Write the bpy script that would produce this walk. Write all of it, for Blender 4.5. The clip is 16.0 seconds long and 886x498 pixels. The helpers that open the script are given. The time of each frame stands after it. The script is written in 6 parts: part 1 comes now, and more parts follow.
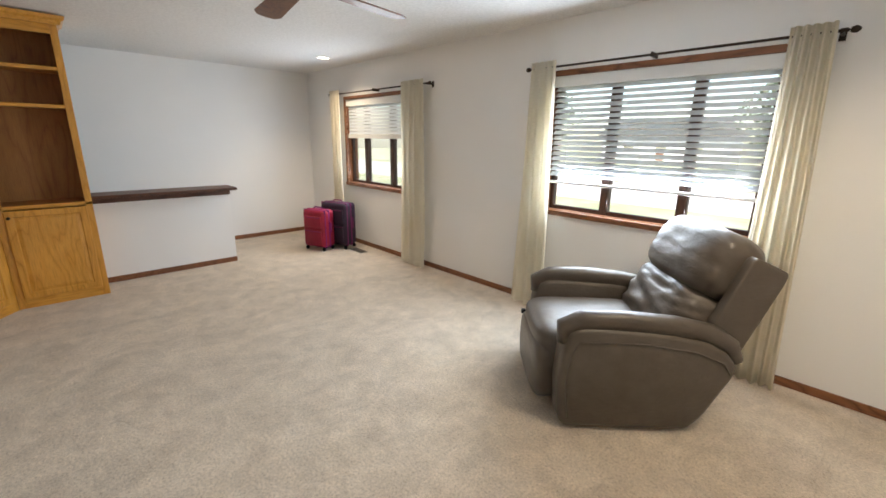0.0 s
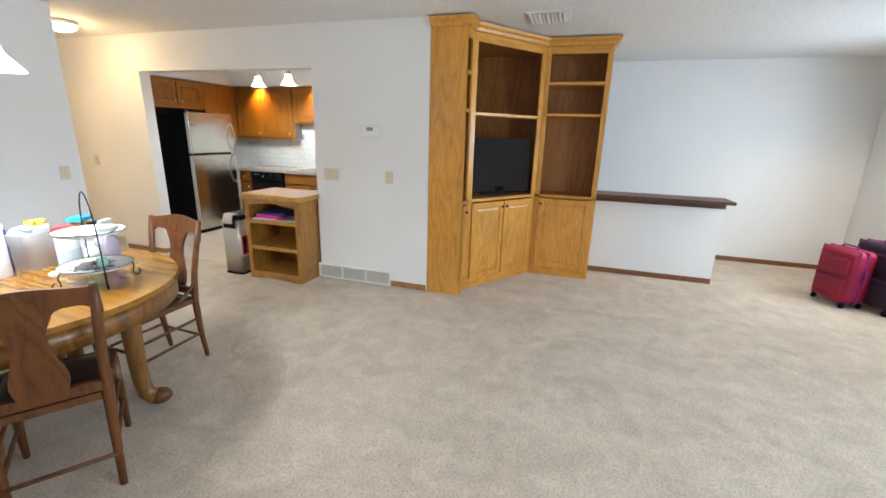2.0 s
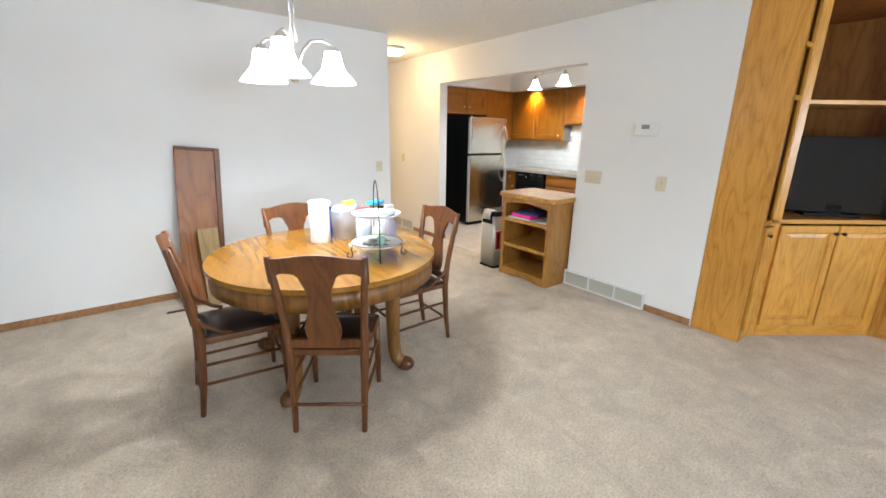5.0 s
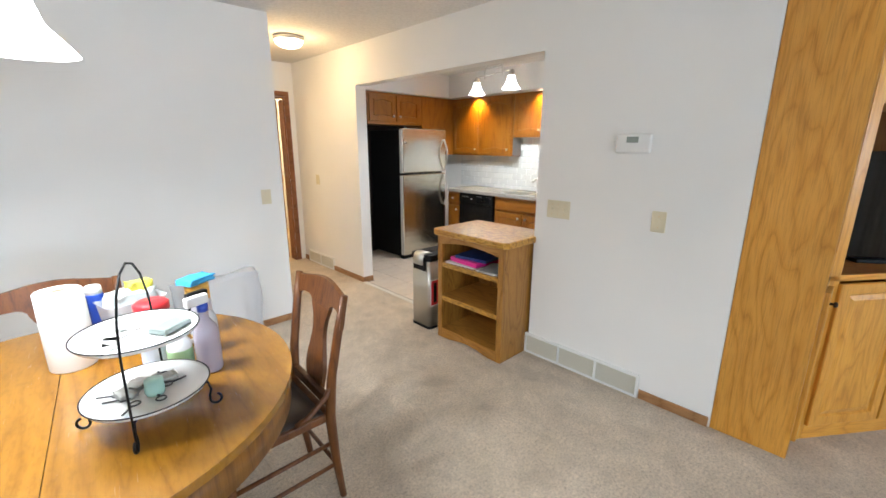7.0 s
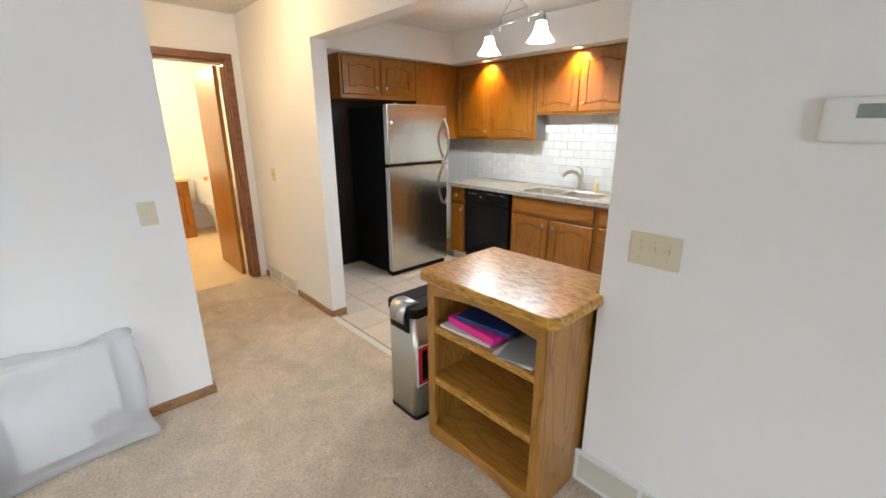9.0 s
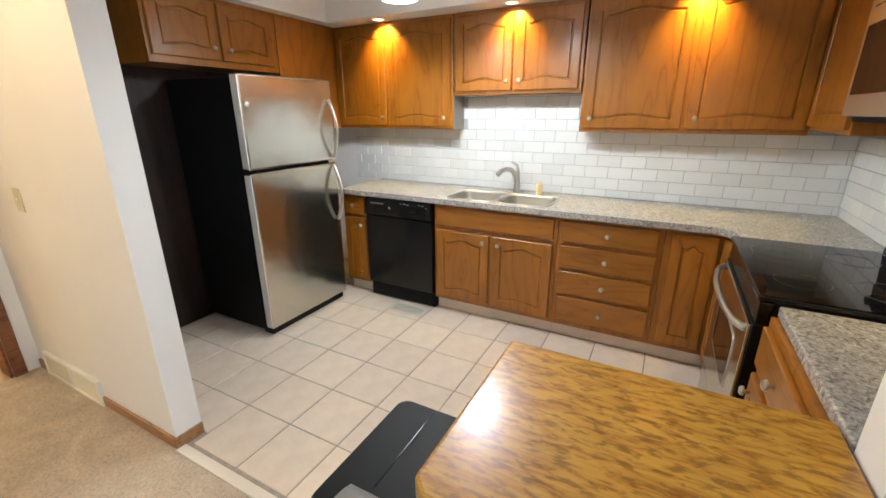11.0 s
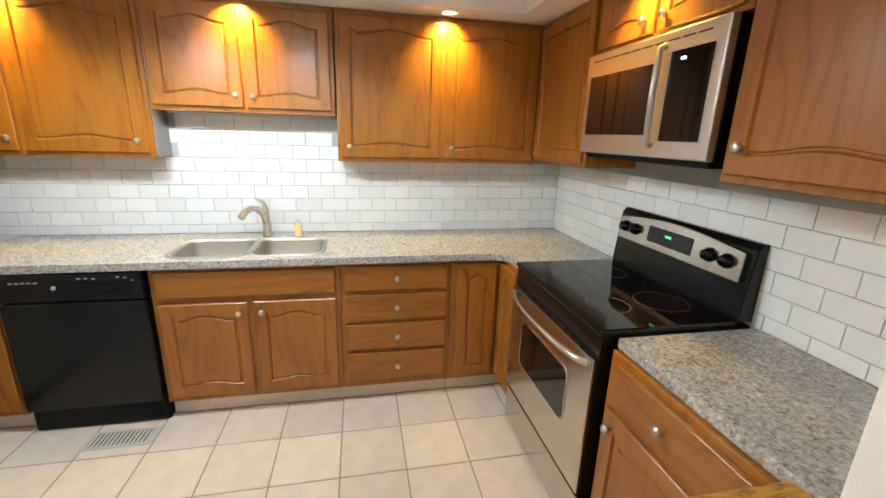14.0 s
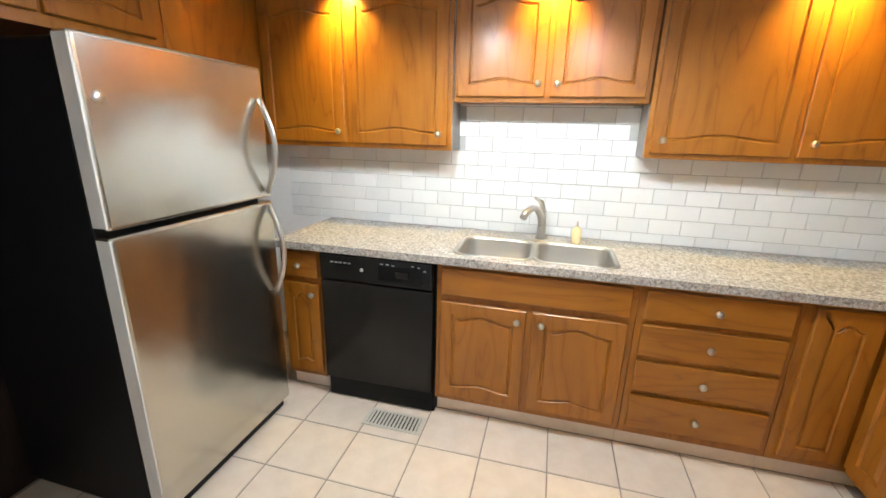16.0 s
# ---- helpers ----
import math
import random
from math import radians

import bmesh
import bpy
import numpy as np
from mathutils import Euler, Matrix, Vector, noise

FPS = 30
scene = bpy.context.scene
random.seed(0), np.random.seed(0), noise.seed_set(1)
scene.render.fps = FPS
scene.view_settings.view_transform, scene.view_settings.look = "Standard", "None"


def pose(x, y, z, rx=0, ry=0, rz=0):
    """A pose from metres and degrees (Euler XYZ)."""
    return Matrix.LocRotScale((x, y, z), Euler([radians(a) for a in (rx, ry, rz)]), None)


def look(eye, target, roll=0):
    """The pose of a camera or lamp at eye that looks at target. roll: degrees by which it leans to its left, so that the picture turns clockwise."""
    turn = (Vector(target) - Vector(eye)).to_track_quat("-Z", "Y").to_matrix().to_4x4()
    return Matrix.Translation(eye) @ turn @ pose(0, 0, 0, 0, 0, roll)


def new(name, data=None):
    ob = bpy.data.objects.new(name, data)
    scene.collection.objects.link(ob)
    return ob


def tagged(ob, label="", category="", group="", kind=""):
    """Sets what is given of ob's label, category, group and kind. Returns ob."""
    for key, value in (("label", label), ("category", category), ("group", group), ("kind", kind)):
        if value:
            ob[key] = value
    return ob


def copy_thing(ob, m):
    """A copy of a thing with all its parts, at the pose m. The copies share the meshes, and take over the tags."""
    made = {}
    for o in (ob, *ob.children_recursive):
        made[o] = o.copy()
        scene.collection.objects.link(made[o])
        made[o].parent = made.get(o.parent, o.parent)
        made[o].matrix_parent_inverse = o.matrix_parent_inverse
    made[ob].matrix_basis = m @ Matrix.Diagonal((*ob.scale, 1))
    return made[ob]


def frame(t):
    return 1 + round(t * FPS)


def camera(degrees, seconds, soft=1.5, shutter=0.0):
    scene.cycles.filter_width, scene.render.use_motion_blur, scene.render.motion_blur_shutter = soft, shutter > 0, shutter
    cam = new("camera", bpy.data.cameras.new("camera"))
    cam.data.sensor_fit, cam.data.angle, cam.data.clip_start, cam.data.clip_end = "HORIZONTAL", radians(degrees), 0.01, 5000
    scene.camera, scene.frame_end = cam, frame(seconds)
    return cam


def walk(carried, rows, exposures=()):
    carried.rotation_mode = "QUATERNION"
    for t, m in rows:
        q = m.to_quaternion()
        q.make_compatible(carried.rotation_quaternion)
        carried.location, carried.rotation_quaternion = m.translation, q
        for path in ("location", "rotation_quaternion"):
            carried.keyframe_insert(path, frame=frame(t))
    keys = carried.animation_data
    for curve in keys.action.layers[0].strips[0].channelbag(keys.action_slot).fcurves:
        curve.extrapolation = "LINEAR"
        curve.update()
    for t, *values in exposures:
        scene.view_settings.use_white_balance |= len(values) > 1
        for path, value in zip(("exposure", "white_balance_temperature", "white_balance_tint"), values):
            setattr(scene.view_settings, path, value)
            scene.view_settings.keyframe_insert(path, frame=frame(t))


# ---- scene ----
cam = camera(93.9, 16.0, soft=1.6)
PATH = [
    (0, (0.522, 1.407, 1.498), (-0.873, 2.745, 0.984), 0.9),
    (0.5, (0.448, 1.416, 1.479), (-1.154, 2.496, 0.962), 1.2),
    (1, (0.313, 1.43, 1.503), (-1.504, 2.08, 0.975), 1.6),
    (1.5, (0.233, 1.524, 1.505), (-1.694, 1.544, 0.969), 2.5),
    (2, (0.148, 1.479, 1.503), (-1.689, 0.899, 0.965), 1.6),
    (2.5, (0.107, 1.395, 1.505), (-1.511, 0.356, 0.955), 1.1),
    (3, (0.089, 1.422, 1.485), (-1.245, 0.047, 0.912), 1.1),
    (3.2, (0.105, 1.438, 1.497), (-1.118, -0.028, 0.902), 1.2),
    (5.3, (-0.162, 1.352, 1.461), (-1.327, -0.184, 0.927), 0.7),
    (5.5, (-0.283, 1.26, 1.464), (-1.492, -0.248, 0.949), 0.5),
    (6, (-0.565, 1.034, 1.469), (-1.846, -0.417, 0.966), 0.6),
    (6.5, (-0.817, 0.832, 1.481), (-2.12, -0.604, 0.989), 1.0),
    (7, (-1.053, 0.584, 1.493), (-2.395, -0.816, 1.004), 0.2),
    (7.5, (-1.285, 0.363, 1.483), (-2.619, -1.038, 0.977), 0.1),
    (8, (-1.538, 0.137, 1.508), (-2.829, -1.297, 0.981), 0.2),
    (8.2, (-1.638, 0.025, 1.504), (-2.915, -1.42, 0.975), 0.0),
    (10.3, (-2.475, -1.026, 1.46), (-3.966, -2.175, 0.784), -0.8),
    (10.5, (-2.517, -1.176, 1.437), (-4.083, -2.238, 0.792), -0.3),
    (11, (-2.685, -1.394, 1.472), (-4.36, -2.288, 0.844), -0.2),
    (11.5, (-2.802, -1.635, 1.487), (-4.616, -2.222, 0.885), -0.6),
    (12, (-2.961, -1.745, 1.478), (-4.852, -1.993, 0.877), -0.5),
    (12.5, (-3.09, -1.789, 1.488), (-4.986, -1.714, 0.854), -0.2),
    (13, (-3.133, -1.804, 1.485), (-4.999, -1.498, 0.831), 0.3),
    (13.5, (-3.146, -1.827, 1.488), (-5.002, -1.401, 0.876), 1.0),
    (14, (-3.142, -1.834, 1.509), (-5.03, -1.442, 0.977), 1.8),
    (14.5, (-3.164, -1.871, 1.499), (-5.09, -1.647, 1.012), 2.3),
    (15, (-3.228, -2.03, 1.485), (-5.163, -1.989, 0.982), 2.1),
    (15.2, (-3.267, -2.127, 1.475), (-5.197, -2.175, 0.952), 2.4),
    (15.5, (-3.314, -2.232, 1.479), (-5.229, -2.436, 0.94), 1.7),
    (16, (-3.46, -2.351, 1.456), (-5.32, -2.829, 0.899), 1.4),
]
EXPOSURES = [(0.0, 1.04, 6850, 10), (1.0, 1.26, 6650, 9), (2.0, 1.48, 6100, 6), (3.0, 1.68, 6150, 4), (5.5, 1.66, 6200, 7), (7.0, 1.53, 6250, 7),
             (8.0, 1.52, 6200, 8), (10.5, 1.44, 6250, 7), (12.0, 1.80, 6000, 4), (13.0, 1.74, 5950, 4), (14.0, 1.62, 6100, 5), (16.0, 1.75, 6250, 7)]
walk(cam, [(t, look(eye, target, roll)) for t, eye, target, roll in PATH], EXPOSURES)

# ---- world and light ----
world = bpy.data.worlds.new("sky")
scene.world = world
world.use_nodes = True
wn, wl = world.node_tree.nodes, world.node_tree.links
sky = wn.new("ShaderNodeTexSky")
sky.sky_type = "NISHITA"
sky.sun_disc = False
sky.sun_elevation, sky.sun_rotation = radians(48), radians(150)
wl.new(sky.outputs[0], wn["Background"].inputs[0])
wn["Background"].inputs[1].default_value = 0.15


ORIGIN = Matrix.Identity(4)  # moved for the kitchen and for the dining set
KITCHEN, DINING = Matrix.Translation((-0.066, -0.048, 0)), Matrix.Translation((-0.017, -0.015, 0))


def lamp(name, kind, m, energy, color, **more):
    data = bpy.data.lights.new(name, kind)
    data.energy, data.color = energy, color
    for key, value in more.items():
        if key == "size":
            data.size = value
        elif key == "size_y":
            data.shape, data.size_y = "RECTANGLE", value
        elif key == "radius":
            data.shadow_soft_size = value
        elif key == "angle":
            data.angle = value
        elif key == "spot":
            data.spot_size, data.spot_blend = value[0], value[1]
    ob = new(name, data)
    ob.matrix_world = ORIGIN @ m
    return ob


WARM, NEUTRAL, DAY = (1.0, 0.65, 0.12), (0.95, 0.98, 1.0), (0.70, 0.83, 1.0)
lamp("sun", "SUN", look((6, -10, 14), (0, 0, 0)), 5.0, (1.0, 0.95, 0.88), angle=radians(0.5))
lamp("window_daylight", "AREA", look((-0.74, 4.606, 1.42), (-0.74, 0, 0.6)), 43, DAY, size=1.35, size_y=0.9)
lamp("window_daylight", "AREA", look((-4.16, 4.606, 1.42), (-4.16, 0, 0.6)), 16, DAY, size=1.15, size_y=0.9)

CEIL = 2.44
CHAND, KITCHW, HALLW, PUCK = 11.5, 14.8, 4.2, 21
FANROT = 100
LX, LY = -0.845, -0.955  # chandelier

# ---- materials ----
MATS = {}


def material(name, color=(0.8, 0.8, 0.8), rough=0.5, metal=0.0, build=None, **more):
    if name in MATS:
        return MATS[name]
    m = bpy.data.materials.new(name)
    m.use_nodes = True
    n, l = m.node_tree.nodes, m.node_tree.links
    b = n["Principled BSDF"]
    b.inputs["Base Color"].default_value = (*color, 1)
    b.inputs["Roughness"].default_value = rough
    b.inputs["Metallic"].default_value = metal
    for key, value in more.items():
        b.inputs[key.replace("_", " ")].default_value = value
    if build:
        build(n, l, b)
    MATS[name] = m
    return m


def coords(n, l, scale=(1, 1, 1), kind="Object"):
    tc, mp = n.new("ShaderNodeTexCoord"), n.new("ShaderNodeMapping")
    mp.inputs["Scale"].default_value = scale
    l.new(tc.outputs[kind], mp.inputs[0])
    return mp.outputs[0]


def noise_tex(n, l, vec, scale, detail=4, rough=0.5, distortion=0.0):
    t = n.new("ShaderNodeTexNoise")
    t.inputs["Scale"].default_value, t.inputs["Detail"].default_value = scale, detail
    t.inputs["Roughness"].default_value, t.inputs["Distortion"].default_value = rough, distortion
    l.new(vec, t.inputs["Vector"])
    return t.outputs[0]


def ramp(n, l, fac, stops):
    r = n.new("ShaderNodeValToRGB")
    e = r.color_ramp.elements
    while len(e) < len(stops):
        e.new(0.5)
    for el, (p, c) in zip(e, stops):
        el.position, el.color = p, (*c, 1)
    l.new(fac, r.inputs[0])
    return r.outputs[0]


def mix(n, l, fac, a, b, mode="MIX"):
    x = n.new("ShaderNodeMix")
    x.data_type, x.blend_type = "RGBA", mode
    if isinstance(fac, (int, float)):
        x.inputs[0].default_value = fac
    else:
        l.new(fac, x.inputs[0])
    for sock, v in ((x.inputs[6], a), (x.inputs[7], b)):
        if isinstance(v, tuple):
            sock.default_value = (*v, 1)
        else:
            l.new(v, sock)
    return x.outputs[2]


def bump(n, l, b, height, strength, distance=0.01, under=None):
    u = n.new("ShaderNodeBump")
    u.inputs["Strength"].default_value, u.inputs["Distance"].default_value = strength, distance
    l.new(height, u.inputs["Height"])
    if under is not None:
        l.new(under, u.inputs["Normal"])
    l.new(u.outputs[0], b.inputs["Normal"])
    return u.outputs[0]


def rough_from(n, l, b, fac, lo, hi):
    r = n.new("ShaderNodeMapRange")
    r.inputs[3].default_value, r.inputs[4].default_value = lo, hi
    l.new(fac, r.inputs[0])
    l.new(r.outputs[0], b.inputs["Roughness"])


def wood(name, dark, mid, light, axis="z", rough=0.3, density=1.0, coat=0.0, streak=0.0, pore=0.5, figure=0.2, rings=13.0):
    """Flat-sawn oak: distorted growth rings and fine pores stretched along the grain."""
    long = {"x": 0, "y": 1, "z": 2}[axis]

    def build(n, l, b):
        s = [1.0, 1.0, 1.0]
        s[long] = figure
        info = n.new("ShaderNodeObjectInfo")
        tc, shift, mp = n.new("ShaderNodeTexCoord"), n.new("ShaderNodeVectorMath"), n.new("ShaderNodeMapping")
        shift.operation = "MULTIPLY_ADD"
        cmb = n.new("ShaderNodeCombineXYZ")
        for k in range(3):
            l.new(info.outputs["Random"], cmb.inputs[k])
        l.new(cmb.outputs[0], shift.inputs[0])
        shift.inputs[1].default_value = (7.0, 5.0, 9.0)
        l.new(tc.outputs["Object"], shift.inputs[2])
        l.new(shift.outputs[0], mp.inputs[0])
        mp.inputs["Scale"].default_value = s
        v = mp.outputs[0]
        broad = noise_tex(n, l, v, 3.2 * density, 3, 0.45, 0.25)
        m = n.new("ShaderNodeMath")
        m.operation = "MULTIPLY"
        m.inputs[1].default_value = rings
        l.new(broad, m.inputs[0])
        fr = n.new("ShaderNodeMath")
        fr.operation = "PINGPONG"
        fr.inputs[1].default_value = 0.5
        l.new(m.outputs[0], fr.inputs[0])
        band = n.new("ShaderNodeMath")
        band.operation = "MULTIPLY"
        band.inputs[1].default_value = 2.0
        l.new(fr.outputs[0], band.inputs[0])
        s2 = [1.0, 1.0, 1.0]
        s2[long] = 0.035
        mp2 = n.new("ShaderNodeMapping")
        mp2.inputs["Scale"].default_value = s2
        l.new(shift.outputs[0], mp2.inputs[0])
        fine = noise_tex(n, l, mp2.outputs[0], 260, 3, 0.6)
        edge = noise_tex(n, l, mp2.outputs[0], 70, 2, 0.6)
        rough_band = n.new("ShaderNodeMath")
        rough_band.operation = "MULTIPLY_ADD"
        rough_band.inputs[1].default_value = 0.5
        l.new(edge, rough_band.inputs[0])
        l.new(band.outputs[0], rough_band.inputs[2])
        base = ramp(n, l, rough_band.outputs[0], [(0.22, dark), (0.42, mid), (1.15, light)])
        pores = ramp(n, l, fine, [(0.36, (0.55, 0.5, 0.45)), (0.52, (1, 1, 1))])
        c = mix(n, l, pore, base, pores, "MULTIPLY")
        if streak:
            mp3 = n.new("ShaderNodeMapping")
            mp3.inputs["Scale"].default_value = [0.30 if k == long else 1.0 for k in range(3)]
            l.new(shift.outputs[0], mp3.inputs[0])
            c = mix(n, l, streak, c, ramp(n, l, noise_tex(n, l, mp3.outputs[0], 75, 3, 0.6, 0.4), [(0.38, (0.50, 0.42, 0.34)), (0.52, (1.04, 1.04, 1.0))]), "MULTIPLY")
        patch = ramp(n, l, noise_tex(n, l, shift.outputs[0], 2.3, 3), [(0.3, (0.88, 0.86, 0.84)), (0.7, (1.08, 1.06, 1.02))])
        l.new(mix(n, l, 1.0, c, patch, "MULTIPLY"), b.inputs["Base Color"])
        rough_from(n, l, b, fine, rough + 0.12, rough - 0.04)
        bump(n, l, b, fine, 0.12, 0.002)
        b.inputs["Coat Weight"].default_value = coat
        b.inputs["Coat Roughness"].default_value = 0.2

    return material(name, build=build)


def build_wall(n, l, b):
    v = coords(n, l)
    a, f = noise_tex(n, l, v, 1.1, 3), noise_tex(n, l, v, 120, 3, 0.6)
    l.new(ramp(n, l, a, [(0.3, (0.82, 0.81, 0.79)), (0.7, (0.86, 0.85, 0.83))]), b.inputs["Base Color"])
    bump(n, l, b, f, 0.12, 0.004)


def build_ceiling(n, l, b):
    v = coords(n, l)
    f = noise_tex(n, l, v, 45, 5, 0.65)
    l.new(ramp(n, l, f, [(0.35, (0.70, 0.69, 0.67)), (0.6, (0.80, 0.79, 0.77))]), b.inputs["Base Color"])
    bump(n, l, b, f, 0.5, 0.006)


def build_carpet(n, l, b):
    v = coords(n, l)
    swirl = noise_tex(n, l, v, 4.5, 6, 0.75, 0.5)
    blotch = noise_tex(n, l, v, 9, 3, 0.6, 0.6)
    tuft = noise_tex(n, l, v, 80, 5, 0.82)
    speck = noise_tex(n, l, v, 420, 2, 0.8)
    c = ramp(n, l, swirl, [(0.34, (0.62, 0.515, 0.395)), (0.5, (0.685, 0.575, 0.45)), (0.64, (0.75, 0.635, 0.505))])
    c = mix(n, l, 0.35, c, ramp(n, l, blotch, [(0.35, (0.82, 0.81, 0.80)), (0.65, (1.08, 1.07, 1.06))]), "MULTIPLY")
    sweep = noise_tex(n, l, coords(n, l, (1.0, 0.6, 1)), 3.4, 5, 0.7, 1.2)
    c = mix(n, l, 0.8, c, ramp(n, l, sweep, [(0.38, (0.87, 0.86, 0.85)), (0.50, (1.0, 1.0, 1.0)), (0.62, (1.06, 1.06, 1.05))]), "MULTIPLY")
    c = mix(n, l, 1.0, c, ramp(n, l, tuft, [(0.36, (0.60, 0.54, 0.47)), (0.46, (0.92, 0.91, 0.89)), (0.62, (1.17, 1.17, 1.15))]), "MULTIPLY")
    c = mix(n, l, 0.6, c, ramp(n, l, speck, [(0.34, (0.60, 0.56, 0.52)), (0.56, (1.14, 1.14, 1.14))]), "MULTIPLY")
    l.new(c, b.inputs["Base Color"])
    add = n.new("ShaderNodeMath")
    l.new(tuft, add.inputs[0])
    l.new(speck, add.inputs[1])
    u = bump(n, l, b, add.outputs[0], 0.7, 0.012)
    bump(n, l, b, blotch, 0.35, 0.03, u)
    b.inputs["Sheen Weight"].default_value = 0.25


def build_granite(n, l, b):
    v = coords(n, l)
    a, s = noise_tex(n, l, v, 14, 6, 0.7), n.new("ShaderNodeTexVoronoi")
    s.inputs["Scale"].default_value = 130
    l.new(v, s.inputs["Vector"])
    f = noise_tex(n, l, v, 78, 4, 0.66, 0.8)
    c = ramp(n, l, f, [(0.34, (0.055, 0.05, 0.047)), (0.42, (0.27, 0.255, 0.23)), (0.53, (0.42, 0.40, 0.37)), (0.65, (0.62, 0.605, 0.57))])
    c = mix(n, l, 0.35, c, ramp(n, l, s.outputs[1], [(0.2, (0.16, 0.14, 0.13)), (0.8, (0.62, 0.58, 0.54))]))
    c = mix(n, l, 0.3, c, ramp(n, l, a, [(0.38, (0.62, 0.6, 0.6)), (0.62, (1.1, 1.08, 1.05))]), "MULTIPLY")
    l.new(c, b.inputs["Base Color"])
    rough_from(n, l, b, a, 0.10, 0.20)


def build_steel(n, l, b):
    v = coords(n, l, (1, 1, 0.01))
    f = noise_tex(n, l, v, 600, 2, 0.6)
    w = noise_tex(n, l, coords(n, l), 1.6, 3)
    l.new(ramp(n, l, w, [(0.3, (0.54, 0.53, 0.48)), (0.7, (0.62, 0.61, 0.555))]), b.inputs["Base Color"])
    rough_from(n, l, b, w, 0.16, 0.26)
    bump(n, l, b, w, 0.5, 0.03)


def build_leather(n, l, b):
    v = coords(n, l)
    vo = n.new("ShaderNodeTexVoronoi")
    vo.inputs["Scale"].default_value = 240
    l.new(v, vo.inputs["Vector"])
    a, folds = noise_tex(n, l, v, 7, 4, 0.6), noise_tex(n, l, coords(n, l, (1, 1, 2.2)), 14, 3, 0.55, 0.8)
    l.new(ramp(n, l, a, [(0.3, (0.078, 0.062, 0.048)), (0.7, (0.112, 0.090, 0.070))]), b.inputs["Base Color"])
    rough_from(n, l, b, a, 0.34, 0.46)
    bump(n, l, b, folds, 0.18, 0.015, bump(n, l, b, vo.outputs[0], 0.15, 0.002))


def build_tile(n, l, b):
    info = n.new("ShaderNodeObjectInfo")
    v = coords(n, l)
    a = noise_tex(n, l, v, 9, 5, 0.6)
    c = ramp(n, l, a, [(0.3, (0.69, 0.58, 0.475)), (0.7, (0.79, 0.69, 0.585))])
    r = ramp(n, l, info.outputs["Random"], [(0.0, (0.93, 0.93, 0.93)), (1.0, (1.05, 1.04, 1.03))])
    l.new(mix(n, l, 1.0, c, r, "MULTIPLY"), b.inputs["Base Color"])
    rough_from(n, l, b, a, 0.28, 0.42)
    bump(n, l, b, a, 0.08, 0.01)


def build_splash(n, l, b):
    info = n.new("ShaderNodeObjectInfo")
    l.new(ramp(n, l, info.outputs["Random"], [(0.0, (0.76, 0.77, 0.76)), (1.0, (0.84, 0.85, 0.84))]), b.inputs["Base Color"])
    bump(n, l, b, noise_tex(n, l, coords(n, l), 12, 2), 0.06, 0.01)


def build_curtain(n, l, b):
    v = coords(n, l)
    f = noise_tex(n, l, coords(n, l, (1, 1, 0.1)), 500, 2)
    l.new(ramp(n, l, noise_tex(n, l, v, 3, 3), [(0.3, (0.90, 0.84, 0.70)), (0.7, (0.93, 0.88, 0.76))]), b.inputs["Base Color"])
    seethrough(n, l, b, 0.18)
    bump(n, l, b, f, 0.15, 0.002)


def seethrough(n, l, b, share):
    """Lets light through a thin thing."""
    t, x = n.new("ShaderNodeBsdfTranslucent"), n.new("ShaderNodeMixShader")
    src = b.inputs["Base Color"]
    if src.is_linked:
        l.new(src.links[0].from_socket, t.inputs[0])
    else:
        t.inputs[0].default_value = src.default_value[:]
    x.inputs[0].default_value = share
    l.new(b.outputs[0], x.inputs[1])
    l.new(t.outputs[0], x.inputs[2])
    l.new(x.outputs[0], n["Material Output"].inputs[0])


def build_grout(n, l, b):
    l.new(ramp(n, l, noise_tex(n, l, coords(n, l), 30, 3), [(0.3, (0.30, 0.25, 0.21)), (0.7, (0.40, 0.34, 0.29))]), b.inputs["Base Color"])


def build_ground(n, l, b):
    v = coords(n, l)
    c = ramp(n, l, noise_tex(n, l, v, 0.35, 5, 0.6), [(0.35, (0.26, 0.30, 0.16)), (0.6, (0.46, 0.46, 0.34))])
    l.new(mix(n, l, 0.5, c, ramp(n, l, noise_tex(n, l, v, 25, 4, 0.7), [(0.3, (0.6, 0.6, 0.55)), (0.7, (1.2, 1.2, 1.1))]), "MULTIPLY"), b.inputs["Base Color"])


def build_leaf(n, l, b):
    l.new(ramp(n, l, noise_tex(n, l, coords(n, l), 3, 4), [(0.3, (0.11, 0.14, 0.10)), (0.7, (0.20, 0.23, 0.18))]), b.inputs["Base Color"])


WALL = material("wall_paint", rough=0.75, build=build_wall)
CEILING = material("ceiling_texture", rough=0.9, build=build_ceiling)
CARPET = material("beige_carpet", rough=0.95, build=build_carpet)
GRANITE = material("granite_laminate", build=build_granite)
SATIN = material("satin_steel", (0.56, 0.545, 0.50), 0.40, 1.0)
STEEL = material("brushed_steel", metal=1.0, rough=0.3, build=build_steel)
LEATHER = material("taupe_leather", build=build_leather)
TILE = material("floor_tile", build=build_tile)
SPLASH = material("white_glazed_tile", rough=0.12, build=build_splash)
GROUT = material("grout", rough=0.9, build=build_grout)
GROUTW = material("pale_grout", (0.42, 0.43, 0.42), 0.9)
CURTAIN = material("cream_curtain", rough=0.85, build=build_curtain)
OAK = wood("golden_oak", (0.54, 0.236, 0.030), (0.65, 0.305, 0.043), (0.70, 0.345, 0.058), "z", 0.3, 1.25, 0.25)
